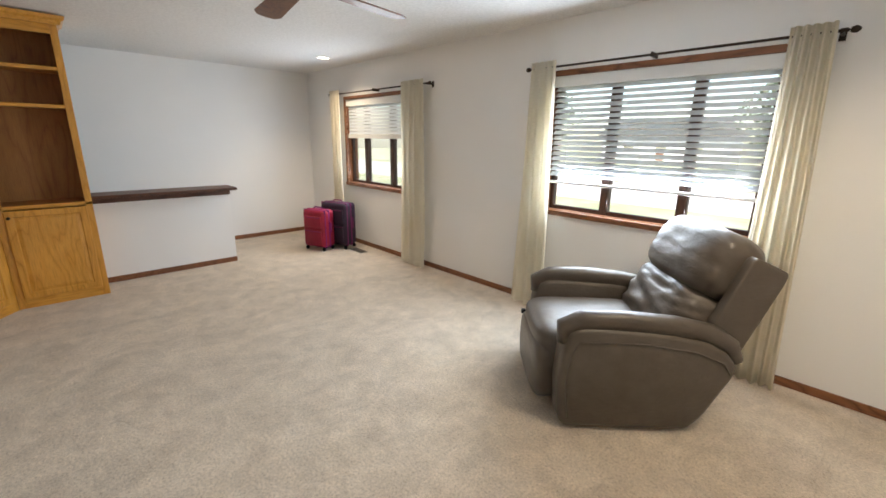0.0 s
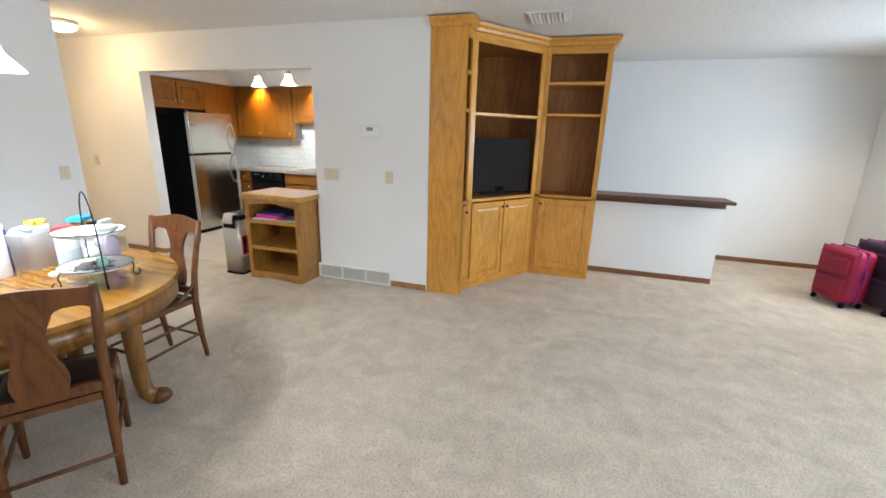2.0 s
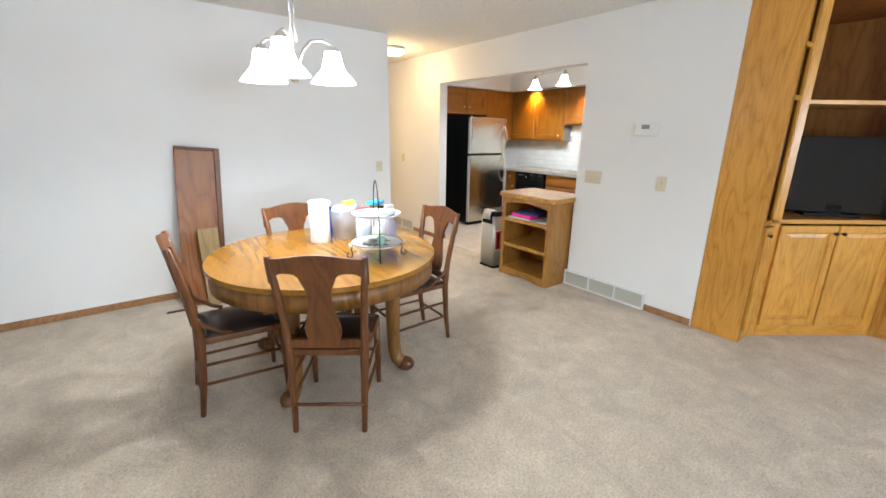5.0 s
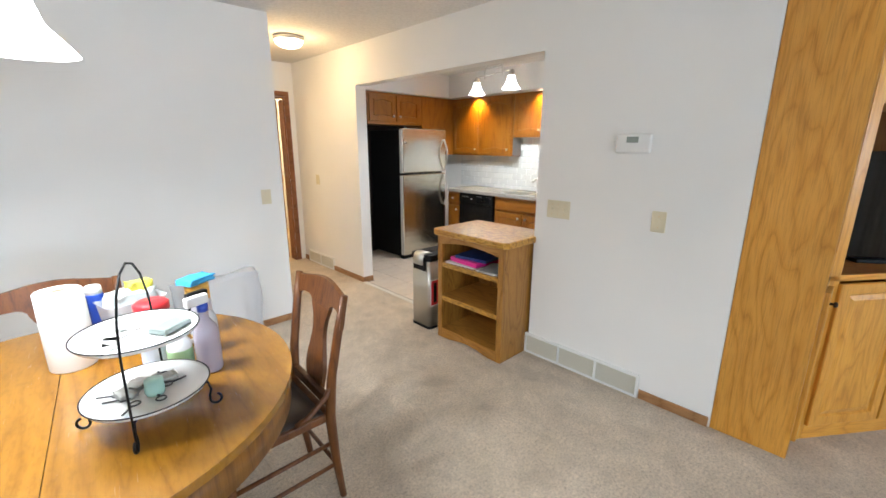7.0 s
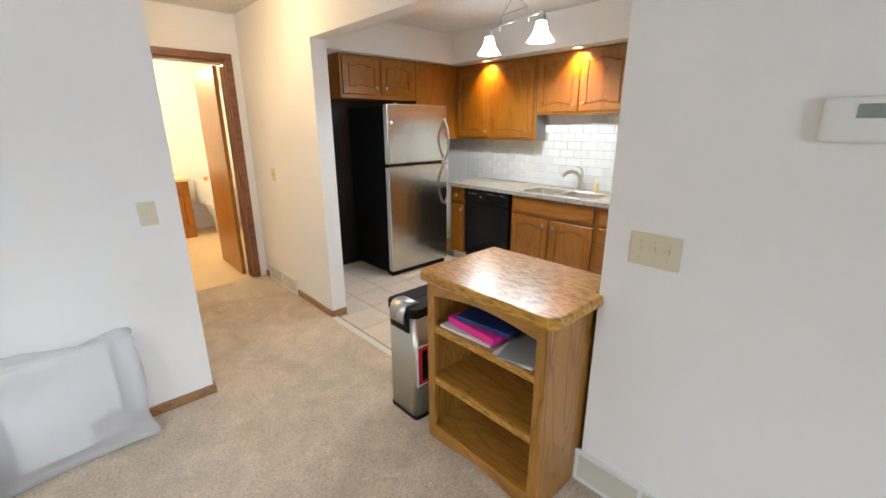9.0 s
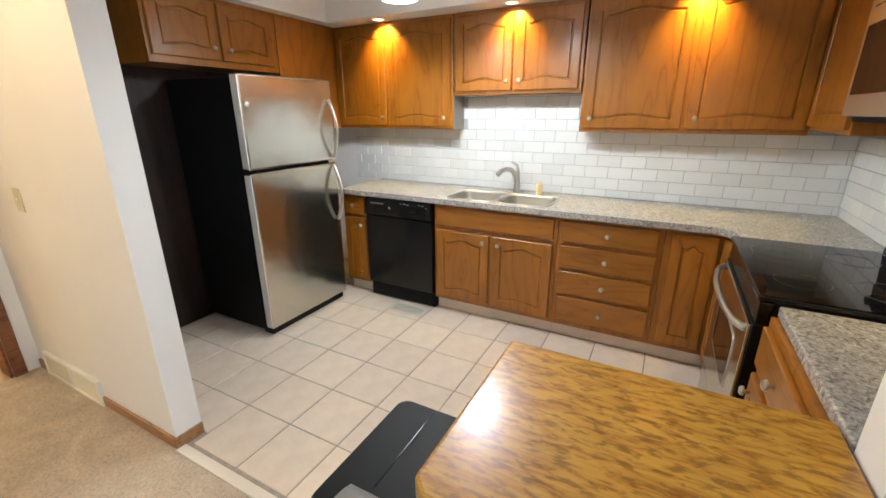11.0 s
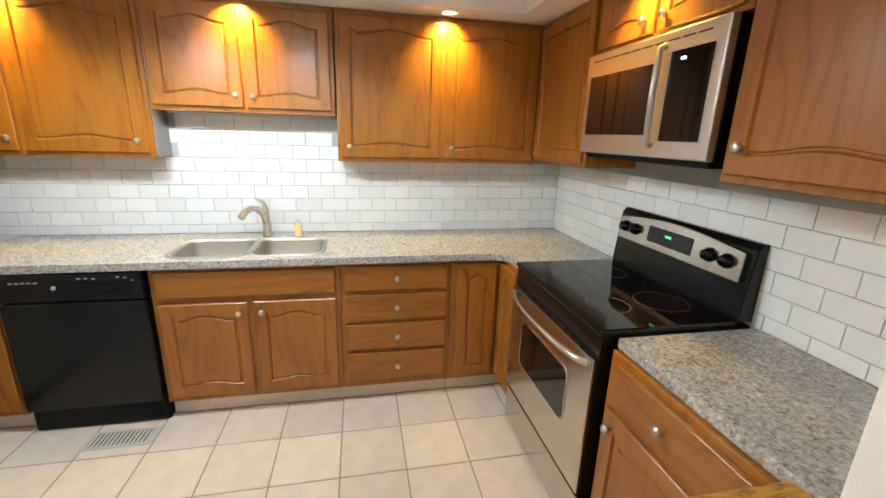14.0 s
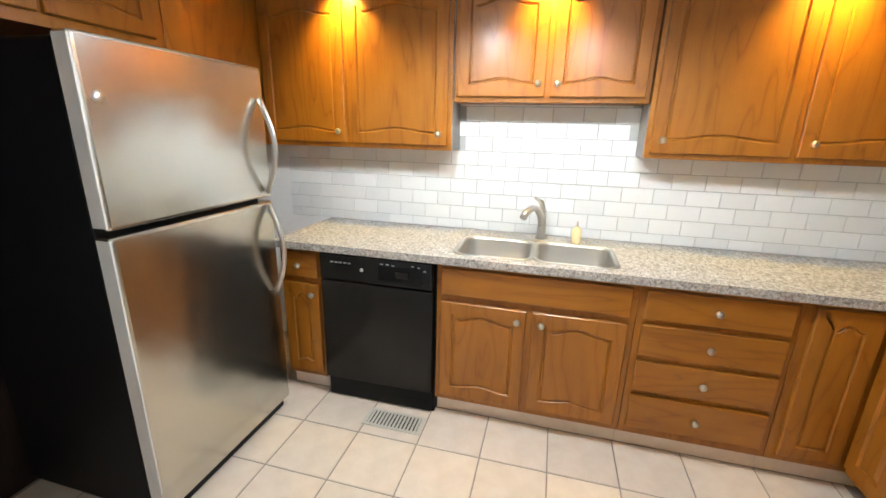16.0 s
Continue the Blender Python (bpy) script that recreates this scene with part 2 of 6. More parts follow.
OAKX = wood("golden_oak_level", (0.54, 0.236, 0.030), (0.65, 0.305, 0.043), (0.70, 0.345, 0.058), "x", 0.3, 1.25, 0.25)
OAKY = wood("golden_oak_top", (0.40, 0.18, 0.022), (0.52, 0.26, 0.035), (0.60, 0.33, 0.055), "y", 0.27, 2.6, 0.3, streak=0.85, pore=0.25)
BOOKOAK = wood("bookcase_oak", (0.25, 0.108, 0.016), (0.35, 0.158, 0.025), (0.41, 0.195, 0.037), "z", 0.32, 1.5, 0.2, pore=0.6)
BOOKSHELF = wood("bookcase_oak_level", (0.27, 0.118, 0.018), (0.37, 0.17, 0.028), (0.43, 0.21, 0.042), "y", 0.32, 1.5, 0.2, pore=0.6)
# Golden oak again, with the shade inside the corner unit put into its colour.
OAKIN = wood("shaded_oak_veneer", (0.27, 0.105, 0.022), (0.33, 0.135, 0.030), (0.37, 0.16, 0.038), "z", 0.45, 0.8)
TABLEOAK = wood("table_oak", (0.262, 0.110, 0.007), (0.295, 0.128, 0.009), (0.335, 0.152, 0.012), "y", 0.20, 1.6, 0.35, streak=0.2, pore=0.10, figure=0.12, rings=9.0)
KITCH = wood("brown_oak", (0.245, 0.086, 0.0065), (0.315, 0.116, 0.0085), (0.345, 0.131, 0.0105), "z", 0.33, 1.0, 0.25, pore=0.2)
KITCHX = wood("brown_oak_level", (0.245, 0.086, 0.0065), (0.315, 0.116, 0.0085), (0.345, 0.131, 0.0105), "x", 0.33, 1.0, 0.25, pore=0.2)
CHAIRW = wood("dark_chair_oak", (0.082, 0.024, 0.004), (0.122, 0.038, 0.007), (0.157, 0.053, 0.010), "z", 0.42, 1.5, 0.08)
TABLELEG = wood("dark_table_oak", (0.14, 0.055, 0.010), (0.20, 0.082, 0.014), (0.26, 0.115, 0.020), "z", 0.35, 1.5, 0.2)
TRIM = wood("brown_trim", (0.12, 0.04, 0.015), (0.20, 0.075, 0.028), (0.26, 0.10, 0.04), "x", 0.35, 1.5, 0.2)
CASEMENT = wood("casement_brown", (0.03, 0.012, 0.007), (0.05, 0.02, 0.011), (0.07, 0.028, 0.015), "z", 0.4, 1.5)
TRIMOAK = wood("base_oak", (0.24, 0.11, 0.04), (0.34, 0.17, 0.07), (0.40, 0.21, 0.09), "y", 0.4, 1.5, 0.1)
BLACK = material("black_gloss", (0.004, 0.004, 0.0045), 0.2, Specular_IOR_Level=0.35)
# Dark brown veneer taken almost to black for the shade in the fridge alcove.
SHADEPANEL = wood("shaded_panel_veneer", (0.010, 0.004, 0.002), (0.016, 0.007, 0.004), (0.022, 0.010, 0.006), "z", 0.5)
BLACKM = material("black_satin", (0.004, 0.004, 0.0045), 0.5, Specular_IOR_Level=0.2)
GLASSBLK = material("black_glass", (0.004, 0.004, 0.005), 0.04)
NICKEL = material("satin_nickel", (0.62, 0.60, 0.57), 0.28, 1.0)
BRONZE = material("dark_bronze", (0.05, 0.035, 0.025), 0.4, 0.8)
IVORY = material("ivory_plastic", (0.70, 0.63, 0.46), 0.4)
WHITE = material("white_plastic", (0.80, 0.80, 0.78), 0.35)
ENAMEL = material("white_enamel", (0.80, 0.82, 0.82), 0.15)
PAPER = material("white_paper", (0.84, 0.84, 0.83), 0.9)
REGISTER = material("register_paint", (0.62, 0.59, 0.50), 0.45)
DARKREG = material("dark_register", (0.10, 0.08, 0.06), 0.5, 0.4)
BRASS = material("brass", (0.70, 0.50, 0.22), 0.3, 1.0)
GROUND = material("lawn", rough=0.95, build=build_ground)
LEAF = material("foliage", rough=0.7, build=build_leaf)
BARK = material("bark", (0.12, 0.09, 0.07), 0.9)
SIDING = material("pale_siding", (0.80, 0.80, 0.84), 0.7)
SHINGLE = material("grey_shingles", (0.12, 0.115, 0.11), 0.9)
ASPHALT = material("concrete_drive", (0.55, 0.54, 0.52), 0.9)
SLAT = material("white_blind_slat", (0.88, 0.90, 0.92), 0.45, build=lambda n, l, b: seethrough(n, l, b, 0.5))


def glow(name, color, strength):
    m = material(name, color, 0.4)
    b = m.node_tree.nodes["Principled BSDF"]
    b.inputs["Emission Color"].default_value = (*color, 1)
    b.inputs["Emission Strength"].default_value = strength
    return m


SHADE = glow("lit_frosted_shade", (1.0, 0.99, 0.98), 3.6)
BULBW = glow("lit_recessed_lens", (1.0, 0.74, 0.42), 3.0)
BULBC = glow("lit_ceiling_lens", (1.0, 0.92, 0.80), 3.5)


def clear(name, color=(1, 1, 1), rough=0.0):
    m = bpy.data.materials.new(name)
    m.use_nodes = True
    n, l = m.node_tree.nodes, m.node_tree.links
    n.remove(n["Principled BSDF"])
    t, g, x, fr = n.new("ShaderNodeBsdfTransparent"), n.new("ShaderNodeBsdfGlossy"), n.new("ShaderNodeMixShader"), n.new("ShaderNodeLayerWeight")
    fr.inputs[0].default_value = 0.12
    t.inputs[0].default_value = (*color, 1)
    g.inputs[1].default_value = rough
    l.new(fr.outputs[1], x.inputs[0])
    l.new(t.outputs[0], x.inputs[1])
    l.new(g.outputs[0], x.inputs[2])
    l.new(x.outputs[0], n["Material Output"].inputs[0])
    return m


GLASS = clear("window_glass")
FILM = clear("clear_film", (0.99, 0.99, 1.0), 0.12)
FILM.node_tree.nodes["Layer Weight"].inputs[0].default_value = 0.04
_n, _l = FILM.node_tree.nodes, FILM.node_tree.links
_d, _x = _n.new("ShaderNodeBsdfDiffuse"), _n.new("ShaderNodeMixShader")
_d.inputs[0].default_value, _x.inputs[0].default_value = (0.90, 0.91, 0.94, 1), 0.36
_l.new(_n["Material Output"].inputs[0].links[0].from_socket, _x.inputs[1])
_l.new(_d.outputs[0], _x.inputs[2])
_l.new(_x.outputs[0], _n["Material Output"].inputs[0])


# ---- mesh helpers ----
def link(name, bm, mat, parent=None, label="", smooth=False, kind="", category=""):
    bmesh.ops.recalc_face_normals(bm, faces=bm.faces)
    me = bpy.data.meshes.new(name)
    bm.to_mesh(me)
    bm.free()
    me.materials.append(mat)
    if smooth:
        me.polygons.foreach_set("use_smooth", [True] * len(me.polygons))
    ob = new(name, me)
    ob.parent = parent
    return tagged(ob, label, category, "", kind)


def part(name, bm, mat, parent, label="", smooth=False):
    return link(name, bm, mat, parent, label, smooth)


def thing(name, label, category, m=None, group="", kind=""):
    e = new(name)
    e.empty_display_size = 0.1
    e.matrix_world = ORIGIN @ (m or Matrix.Identity(4))
    return tagged(e, label, category, group, kind)


def box(x0, y0, z0, x1, y1, z1, bevel=0.0, seg=2, bm=None, m=None):
    own = bmesh.new()
    bmesh.ops.create_cube(own, size=1)
    for v in own.verts:
        v.co = Vector(((x0 + x1) / 2 + v.co.x * (x1 - x0), (y0 + y1) / 2 + v.co.y * (y1 - y0), (z0 + z1) / 2 + v.co.z * (z1 - z0)))
    if bevel:
        bmesh.ops.bevel(own, geom=own.edges[:], offset=bevel, segments=seg, affect="EDGES", profile=0.5, clamp_overlap=True)
    return merge(own, bm, m)


def merge(own, bm=None, m=None):
    if m is not None:
        bmesh.ops.transform(own, matrix=m, verts=own.verts)
    if bm is None:
        return own
    me = bpy.data.meshes.new("tmp")
    own.to_mesh(me)
    own.free()
    bm.from_mesh(me)
    bpy.data.meshes.remove(me)
    return bm


def lathe(profile, seg=32, bm=None, m=None):
    own = bmesh.new()
    rings = []
    for r, z in profile:
        if r < 1e-5:
            rings.append([own.verts.new((0, 0, z))])
        else:
            rings.append([own.verts.new((r * math.cos(2 * math.pi * k / seg), r * math.sin(2 * math.pi * k / seg), z)) for k in range(seg)])
    for a, b in zip(rings, rings[1:]):
        for k in range(seg):
            j = (k + 1) % seg
            if len(a) > 1 and len(b) > 1:
                own.faces.new((a[k], a[j], b[j], b[k]))
            elif len(b) > 1:
                own.faces.new((a[0], b[j], b[k]))
            elif len(a) > 1:
                own.faces.new((a[k], a[j], b[0]))
    for ring in (rings[0], rings[-1]):
        if len(ring) > 1 and profile[0] != profile[-1]:
            own.faces.new(ring)
    return merge(own, bm, m)


def tube(points, radius, seg=10, bm=None, m=None, closed=False, squash=1.0):
    own = bmesh.new()
    pts = [Vector(p) for p in points]
    radii = radius if isinstance(radius, (list, tuple)) else [radius] * len(pts)
    rings, up = [], Vector((0.13, 0.21, 1)).normalized()
    for k, p in enumerate(pts):
        a = pts[(k - 1) % len(pts)] if closed or k else p
        b = pts[(k + 1) % len(pts)] if closed or k + 1 < len(pts) else p
        d = (b - a).normalized()
        u = up - d * up.dot(d)
        if u.length < 1e-3:
            u = Vector((1, 0, 0)) - d * d.x
        u.normalize()
        up = u
        w = d.cross(u)
        rings.append([own.verts.new(p + radii[k] * (u * math.cos(2 * math.pi * j / seg) + w * squash * math.sin(2 * math.pi * j / seg))) for j in range(seg)])
    pairs = list(zip(rings, rings[1:])) + ([(rings[-1], rings[0])] if closed else [])
    for a, b in pairs:
        for j in range(seg):
            i = (j + 1) % seg
            own.faces.new((a[j], a[i], b[i], b[j]))
    if not closed:
        own.faces.new(rings[0])
        own.faces.new(rings[-1])
    return merge(own, bm, m)


def prism(outline, y0, y1, bevel=0.0, bm=None, m=None):
    """An outline of (x, z) pushed from y0 to y1."""
    own = bmesh.new()
    a = [own.verts.new((x, y0, z)) for x, z in outline]
    b = [own.verts.new((x, y1, z)) for x, z in outline]
    own.faces.new(a)
    own.faces.new(b[::-1])
    for k in range(len(a)):
        j = (k + 1) % len(a)
        own.faces.new((a[k], b[k], b[j], a[j]))
    bmesh.ops.recalc_face_normals(own, faces=own.faces)
    if bevel:
        bmesh.ops.bevel(own, geom=own.edges[:], offset=bevel, segments=2, affect="EDGES", profile=0.5, clamp_overlap=True)
    return merge(own, bm, m)


def plan(outline, z0, z1, bevel=0.0, bm=None, m=None):
    """An outline of (x, y) raised from z0 to z1."""
    r = Matrix(((1, 0, 0, 0), (0, 0, 1, 0), (0, 1, 0, 0), (0, 0, 0, 1)))
    return prism(outline, z0, z1, bevel, bm, (m or Matrix.Identity(4)) @ r)


def structure(name, bm, mat, label="", parent=None):
    ob = link(name, bm, mat, parent, label, kind="" if parent else "structure")
    ob.matrix_world = ORIGIN.copy()
    return ob


# ---- large structure ----
bm = box(-3.46, -2.9, -0.1, 2.7, 4.75, 0.0)
box(-5.95, -0.30, -0.1, -3.46, 4.75, 0.0, bm=bm)
carpet = structure("floor", bm, CARPET, "worn beige cut-pile carpet with vacuum marks")
structure("floor", box(-3.46, -4.60, -0.1, -2.34, -2.9, 0.0), CARPET, "beige carpet of the hall")
ORIGIN = KITCHEN
kitchen_floor = structure("floor", box(-5.95, -4.4, -0.1, -3.402, -0.26, -0.004), GROUT, "grout bed under the kitchen floor tiles")
ORIGIN = Matrix.Identity(4)

W = 0.12
WEST, NORTH = -5.775, -0.42
TOPH = 0.887  # height of the kitchen worktop
DIV = -3.46


def wall(name, *boxes, label="off-white painted plaster wall"):
    bm = bmesh.new()
    for b in boxes:
        box(*b, bm=bm)
    return structure(name, bm, WALL, label)


WY = 4.62
W1 = (-4.82, -3.53, 0.875, 1.998)
W2 = (-1.51, 0.02, 0.91, 2.01)
wall("wall_north",
     (-5.95, WY, 0, W1[0], WY + 0.16, CEIL), (W1[0], WY, 0, W1[1], WY + 0.16, W1[2]), (W1[0], WY, W1[3], W1[1], WY + 0.16, CEIL),
     (W1[1], WY, 0, W2[0], WY + 0.16, CEIL), (W2[0], WY, 0, W2[1], WY + 0.16, W2[2]), (W2[0], WY, W2[3], W2[1], WY + 0.16, CEIL),
     (W2[1], WY, 0, 2.7, WY + 0.16, CEIL))
wall("wall_far", (-6.07, 0.0, 0, -5.95, 4.78, CEIL))
half = wall("wall_half", (-4.92, 1.692, 0, -4.80, 2.975, 0.89), label="low white wall beside the stairs with a brown cap")
structure("trim", box(-4.95, 1.692, 0.89, -4.605, 3.005, 0.92, 0.004), wood("cap_wood", (0.05, 0.017, 0.008), (0.085, 0.028, 0.012), (0.11, 0.038, 0.016), "y", 0.4), "dark brown cap of the low wall")
structure("trim", box(-4.80, 1.692, 0.825, -4.782, 2.976, 0.889, 0.004), MATS["cap_wood"], "brown apron under the cap")
wall("wall_cabinet_back", (-4.92, 0.18, 0, -4.81, 1.69, CEIL), (-4.92, 0.06, 0, DIV - W, 0.17, CEIL))
wall("wall_divider", (DIV - W, -1.01, 0, DIV, 0.178, CEIL), (DIV - W, -3.20, 2.065, DIV, -1.01, CEIL), (DIV - W, -4.72, 0, DIV, -3.20, CEIL))
ORIGIN = KITCHEN
EAST = DIV - W + 0.066
wall("wall_kitchen_north", (-5.98, NORTH, 0, EAST, NORTH + 0.12, CEIL))
wall("wall_kitchen_west", (-5.98, -4.40, 0, WEST, NORTH, CEIL))
wall("wall_kitchen_south", (-5.98, -4.42, 0, EAST, -4.30, CEIL))
ORIGIN = Matrix.Identity(4)
wall("wall_left", (-2.46, -2.90, 0, 2.7, -2.78, CEIL))
wall("wall_hall_side", (-2.46, -4.72, 0, -2.34, -2.90, CEIL))
wall("wall_hall_end", (-3.46, -4.72, 0, -3.33, -4.60, CEIL), (-3.33, -4.72, 2.05, -2.55, -4.60, CEIL), (-2.55, -4.72, 0, -2.34, -4.60, CEIL))
wall("wall_east", (2.7, -2.9, 0, 2.82, 4.78, CEIL))
wall("wall_bathroom", (-4.3, -7.5, 0, -1.4, -7.38, CEIL), (-4.3, -7.38, 0, -4.18, -4.72, CEIL), (-1.52, -7.38, 0, -1.4, -4.72, CEIL), (-4.3, -4.72, 0, -3.46, -4.66, CEIL), (-2.34, -4.72, 0, -1.4, -4.66, CEIL),
     label="cream painted bathroom wall")
structure("floor", box(-4.3, -7.5, -0.1, -1.4, -4.60, -0.001), material("bathroom_vinyl", (0.66, 0.50, 0.30), 0.4), "tan vinyl bathroom floor")
structure("ceiling", box(-6.1, -7.6, CEIL, 2.9, 4.85, CEIL + 0.12), CEILING, "off-white textured ceiling")
# the soffit over the kitchen cabinets
ORIGIN = KITCHEN
bm = box(WEST, -4.30, 2.14, -5.40, NORTH, CEIL)
box(-5.40, -0.90, 2.14, EAST, NORTH, CEIL, bm=bm)
box(-5.40, -4.30, 2.14, EAST, -3.86, CEIL, bm=bm)
structure("ceiling", bm, WALL, "dropped white soffit over the kitchen cabinets")
ORIGIN = Matrix.Identity(4)


# baseboards
def base(x0, y0, x1, y1, mat=TRIMOAK, label="narrow oak baseboard"):
    structure("baseboard", box(min(x0, x1), min(y0, y1), 0, max(x0, x1), max(y0, y1), 0.058, 0.003), mat, label)


BROWNB = "narrow dark brown baseboard"
base(-5.95, WY - 0.012, 2.7, WY, TRIM, BROWNB)
base(-5.95, 3.0, -5.938, WY - 0.012, TRIM, BROWNB)
base(-4.80, 1.70, -4.788, 2.975, TRIM, BROWNB)
base(DIV, -0.2, DIV + 0.012, 0.17)
base(DIV, -3.85, DIV + 0.012, -3.20)
base(DIV - W, -3.20, DIV + 0.012, -3.188)
base(DIV, -4.59, DIV + 0.012, -4.47)
base(-2.46, -2.78, 2.7, -2.768)
base(-2.472, -4.59, -2.46, -2.768)
structure("threshold", box(-3.487, -3.188, -0.01, -3.440, -1.01, 0.006, 0.002), material("threshold_metal", (0.74, 0.69, 0.61), 0.4, 0.1), "pale metal strip between the carpet and the tiles")


# ---- windows ----
def window(name, a, b, z0, z1, mull, blind_z, slats_open):
    w = thing(name, "brown wooden window with three casements and a white blind", "window", kind="structure")
    t = 0.044
    y0 = WY - 0.018
    part("window_frame", box(a - t, y0, z1, b + t, WY + 0.0, z1 + t, 0.004), TRIM, w, "brown head casing")
    part("window_sill", box(a - t, y0 - 0.012, z0 - t, b + t, WY, z0, 0.004), TRIM, w, "brown sill")
    for x in (a - t, b):
        part("window_frame", box(x, y0, z0, x + t, WY, z1, 0.004), TRIM, w, "brown side casing")
    edges = [a, *mull, b]
    for k, (p, q) in enumerate(zip(edges, edges[1:])):
        bm = bmesh.new()
        f = 0.035
        yy, y1 = WY + 0.06, WY + 0.10
        box(p, yy, z0, q, y1, z0 + f, bm=bm)
        box(p, yy, z1 - f, q, y1, z1, bm=bm)
        box(p, yy, z0 + f, p + f, y1, z1 - f, bm=bm)
        box(q - f, yy, z0 + f, q, y1, z1 - f, bm=bm)
        part("window_frame", bm, CASEMENT, w, "dark brown casement frame")
        g = part("pane", box(p + f, WY + 0.078, z0 + f, q - f, WY + 0.084, z1 - f), GLASS, w)
        g.visible_shadow = False
    for x in mull:
        part("mullion", box(x - 0.028, WY + 0.05, z0, x + 0.028, WY + 0.125, z1, 0.003), CASEMENT, w, "dark brown mullion")
    bm = box(a, WY + 0.001, z0 - 0.002, a + 0.004, WY + 0.16, z1)
    box(b - 0.004, WY + 0.001, z0, b, WY + 0.16, z1, bm=bm)
    box(a, WY + 0.001, z0 - 0.002, b, WY + 0.16, z0 + 0.004, bm=bm)
    box(a, WY + 0.001, z1 - 0.004, b, WY + 0.16, z1, bm=bm)
    part("jamb", bm, TRIM, w, "brown jamb lining")
    bl = thing("window_blind", "white horizontal blind, partly lowered, inside the window", "blind")
    part("headrail", box(a + 0.006, WY - 0.012, z1 - 0.085, b - 0.006, WY + 0.048, z1 - 0.002, 0.004), WHITE, bl)
    part("bottom_rail", box(a + 0.01, WY + 0.006, blind_z, b - 0.01, WY + 0.048, blind_z + (0.022 if slats_open else 0.05), 0.004), WHITE, bl)
    pitch = 0.043 if slats_open else 0.042
    z = z1 - 0.10
    tilt = 38 if slats_open else 62
    deep = 0.025 if slats_open else 0.021
    first = None
    while z > blind_z + (0.04 if slats_open else 0.07):
        m = pose((a + b) / 2, WY + 0.027, z, tilt)
        if first is None:
            first = part("slat", box(-(b - a) / 2 + 0.012, -deep, -0.0012, (b - a) / 2 - 0.012, deep, 0.0012), SLAT, bl)
            first.matrix_local = m
        else:
            s = new("slat", first.data)
            s.parent = bl
            s.matrix_local = m
        z -= pitch
    for x in (a + 0.15, (a + b) / 2, b - 0.15):
        part("ladder_cord", tube([(x, WY + 0.004, blind_z + 0.02), (x, WY + 0.004, z1 - 0.05)], 0.0012, 5), WHITE, bl)
    return w


window("window_1", *W1, (-4.44, -3.86), 1.49, False)
window("window_2", *W2, (-1.005, -0.43), 1.14, True)


def curtain(x0, x1, seed, label, flare=0.0, folds=5, drift=0.0):
    rnd = random.Random(seed)
    c = thing("curtain", label, "curtain", Matrix.Translation(((x0 + x1) / 2, WY - 0.125, 0)))
    bm = bmesh.new()
    nx, nz = folds * 14, 22
    w = x1 - x0
    ph = rnd.random() * 6
    grid = []
    for k in range(nz + 1):
        z = 0.012 + (2.115 - 0.012) * k / nz
        low = 1 - k / nz
        row = []
        for i in range(nx + 1):
            u = i / nx
            x = (u - 0.5) * (w + flare * low) + drift * low + 0.012 * low * math.sin(7 * u + 3 * low + ph)
            y = (0.019 + 0.008 * low) * math.sin(2 * math.pi * folds * u + 0.7 * low * math.sin(3 * u + ph)) + 0.008 * low * math.sin(11 * u + 5 * low)
            row.append(bm.verts.new((x, y, z)))
        grid.append(row)
    for r0, r1 in zip(grid, grid[1:]):
        for i in range(nx):
            bm.faces.new((r0[i], r0[i + 1], r1[i + 1], r1[i]))
    bmesh.ops.solidify(bm, geom=bm.faces[:], thickness=0.003)
    part("cloth", bm, CURTAIN, c, "", True)
    return c


def rod(x0, x1):
    r = thing("curtain_rod", "thin dark bronze curtain rod on the wall over the window", "curtain rod", Matrix.Translation(((x0 + x1) / 2, WY - 0.10, 2.07)))
    h = (x1 - x0) / 2
    part("rod", tube([(-h, 0, 0), (h, 0, 0)], 0.008, 12), BRONZE, r, "", True)
    for s in (-1, 1):
        part("finial", lathe([(0, 0), (0.014, 0.006), (0.018, 0.02), (0.018, 0.03), (0.008, 0.042), (0, 0.045)], 16, m=pose(s * h, 0, 0, 0, 90 * s, 0)), BRONZE, r, "", True)
        bm = box(s * (h - 0.03) - 0.008, -0.004, -0.012, s * (h - 0.03) + 0.008, 0.10, 0.004, 0.002)
        box(s * (h - 0.03) - 0.015, 0.092, -0.035, s * (h - 0.03) + 0.015, 0.10, 0.03, 0.002, bm=bm)
        part("bracket", bm, BRONZE, r)
    part("bracket", box(-0.006, -0.004, -0.012, 0.006, 0.10, 0.02, 0.002), BRONZE, r)


rod(-5.06, -2.99)
rod(-1.69, 0.26)
CL = "long cream curtain gathered on a thin dark rod"
curtain(-5.05, -4.79, 1, CL, 0.03, 3)
curtain(-3.43, -3.04, 2, CL, 0.02, 4)
curtain(-1.665, -1.435, 3, CL, 0.13, 4)
curtain(0.02, 0.215, 4, CL, 0.10, 5, 0.055)


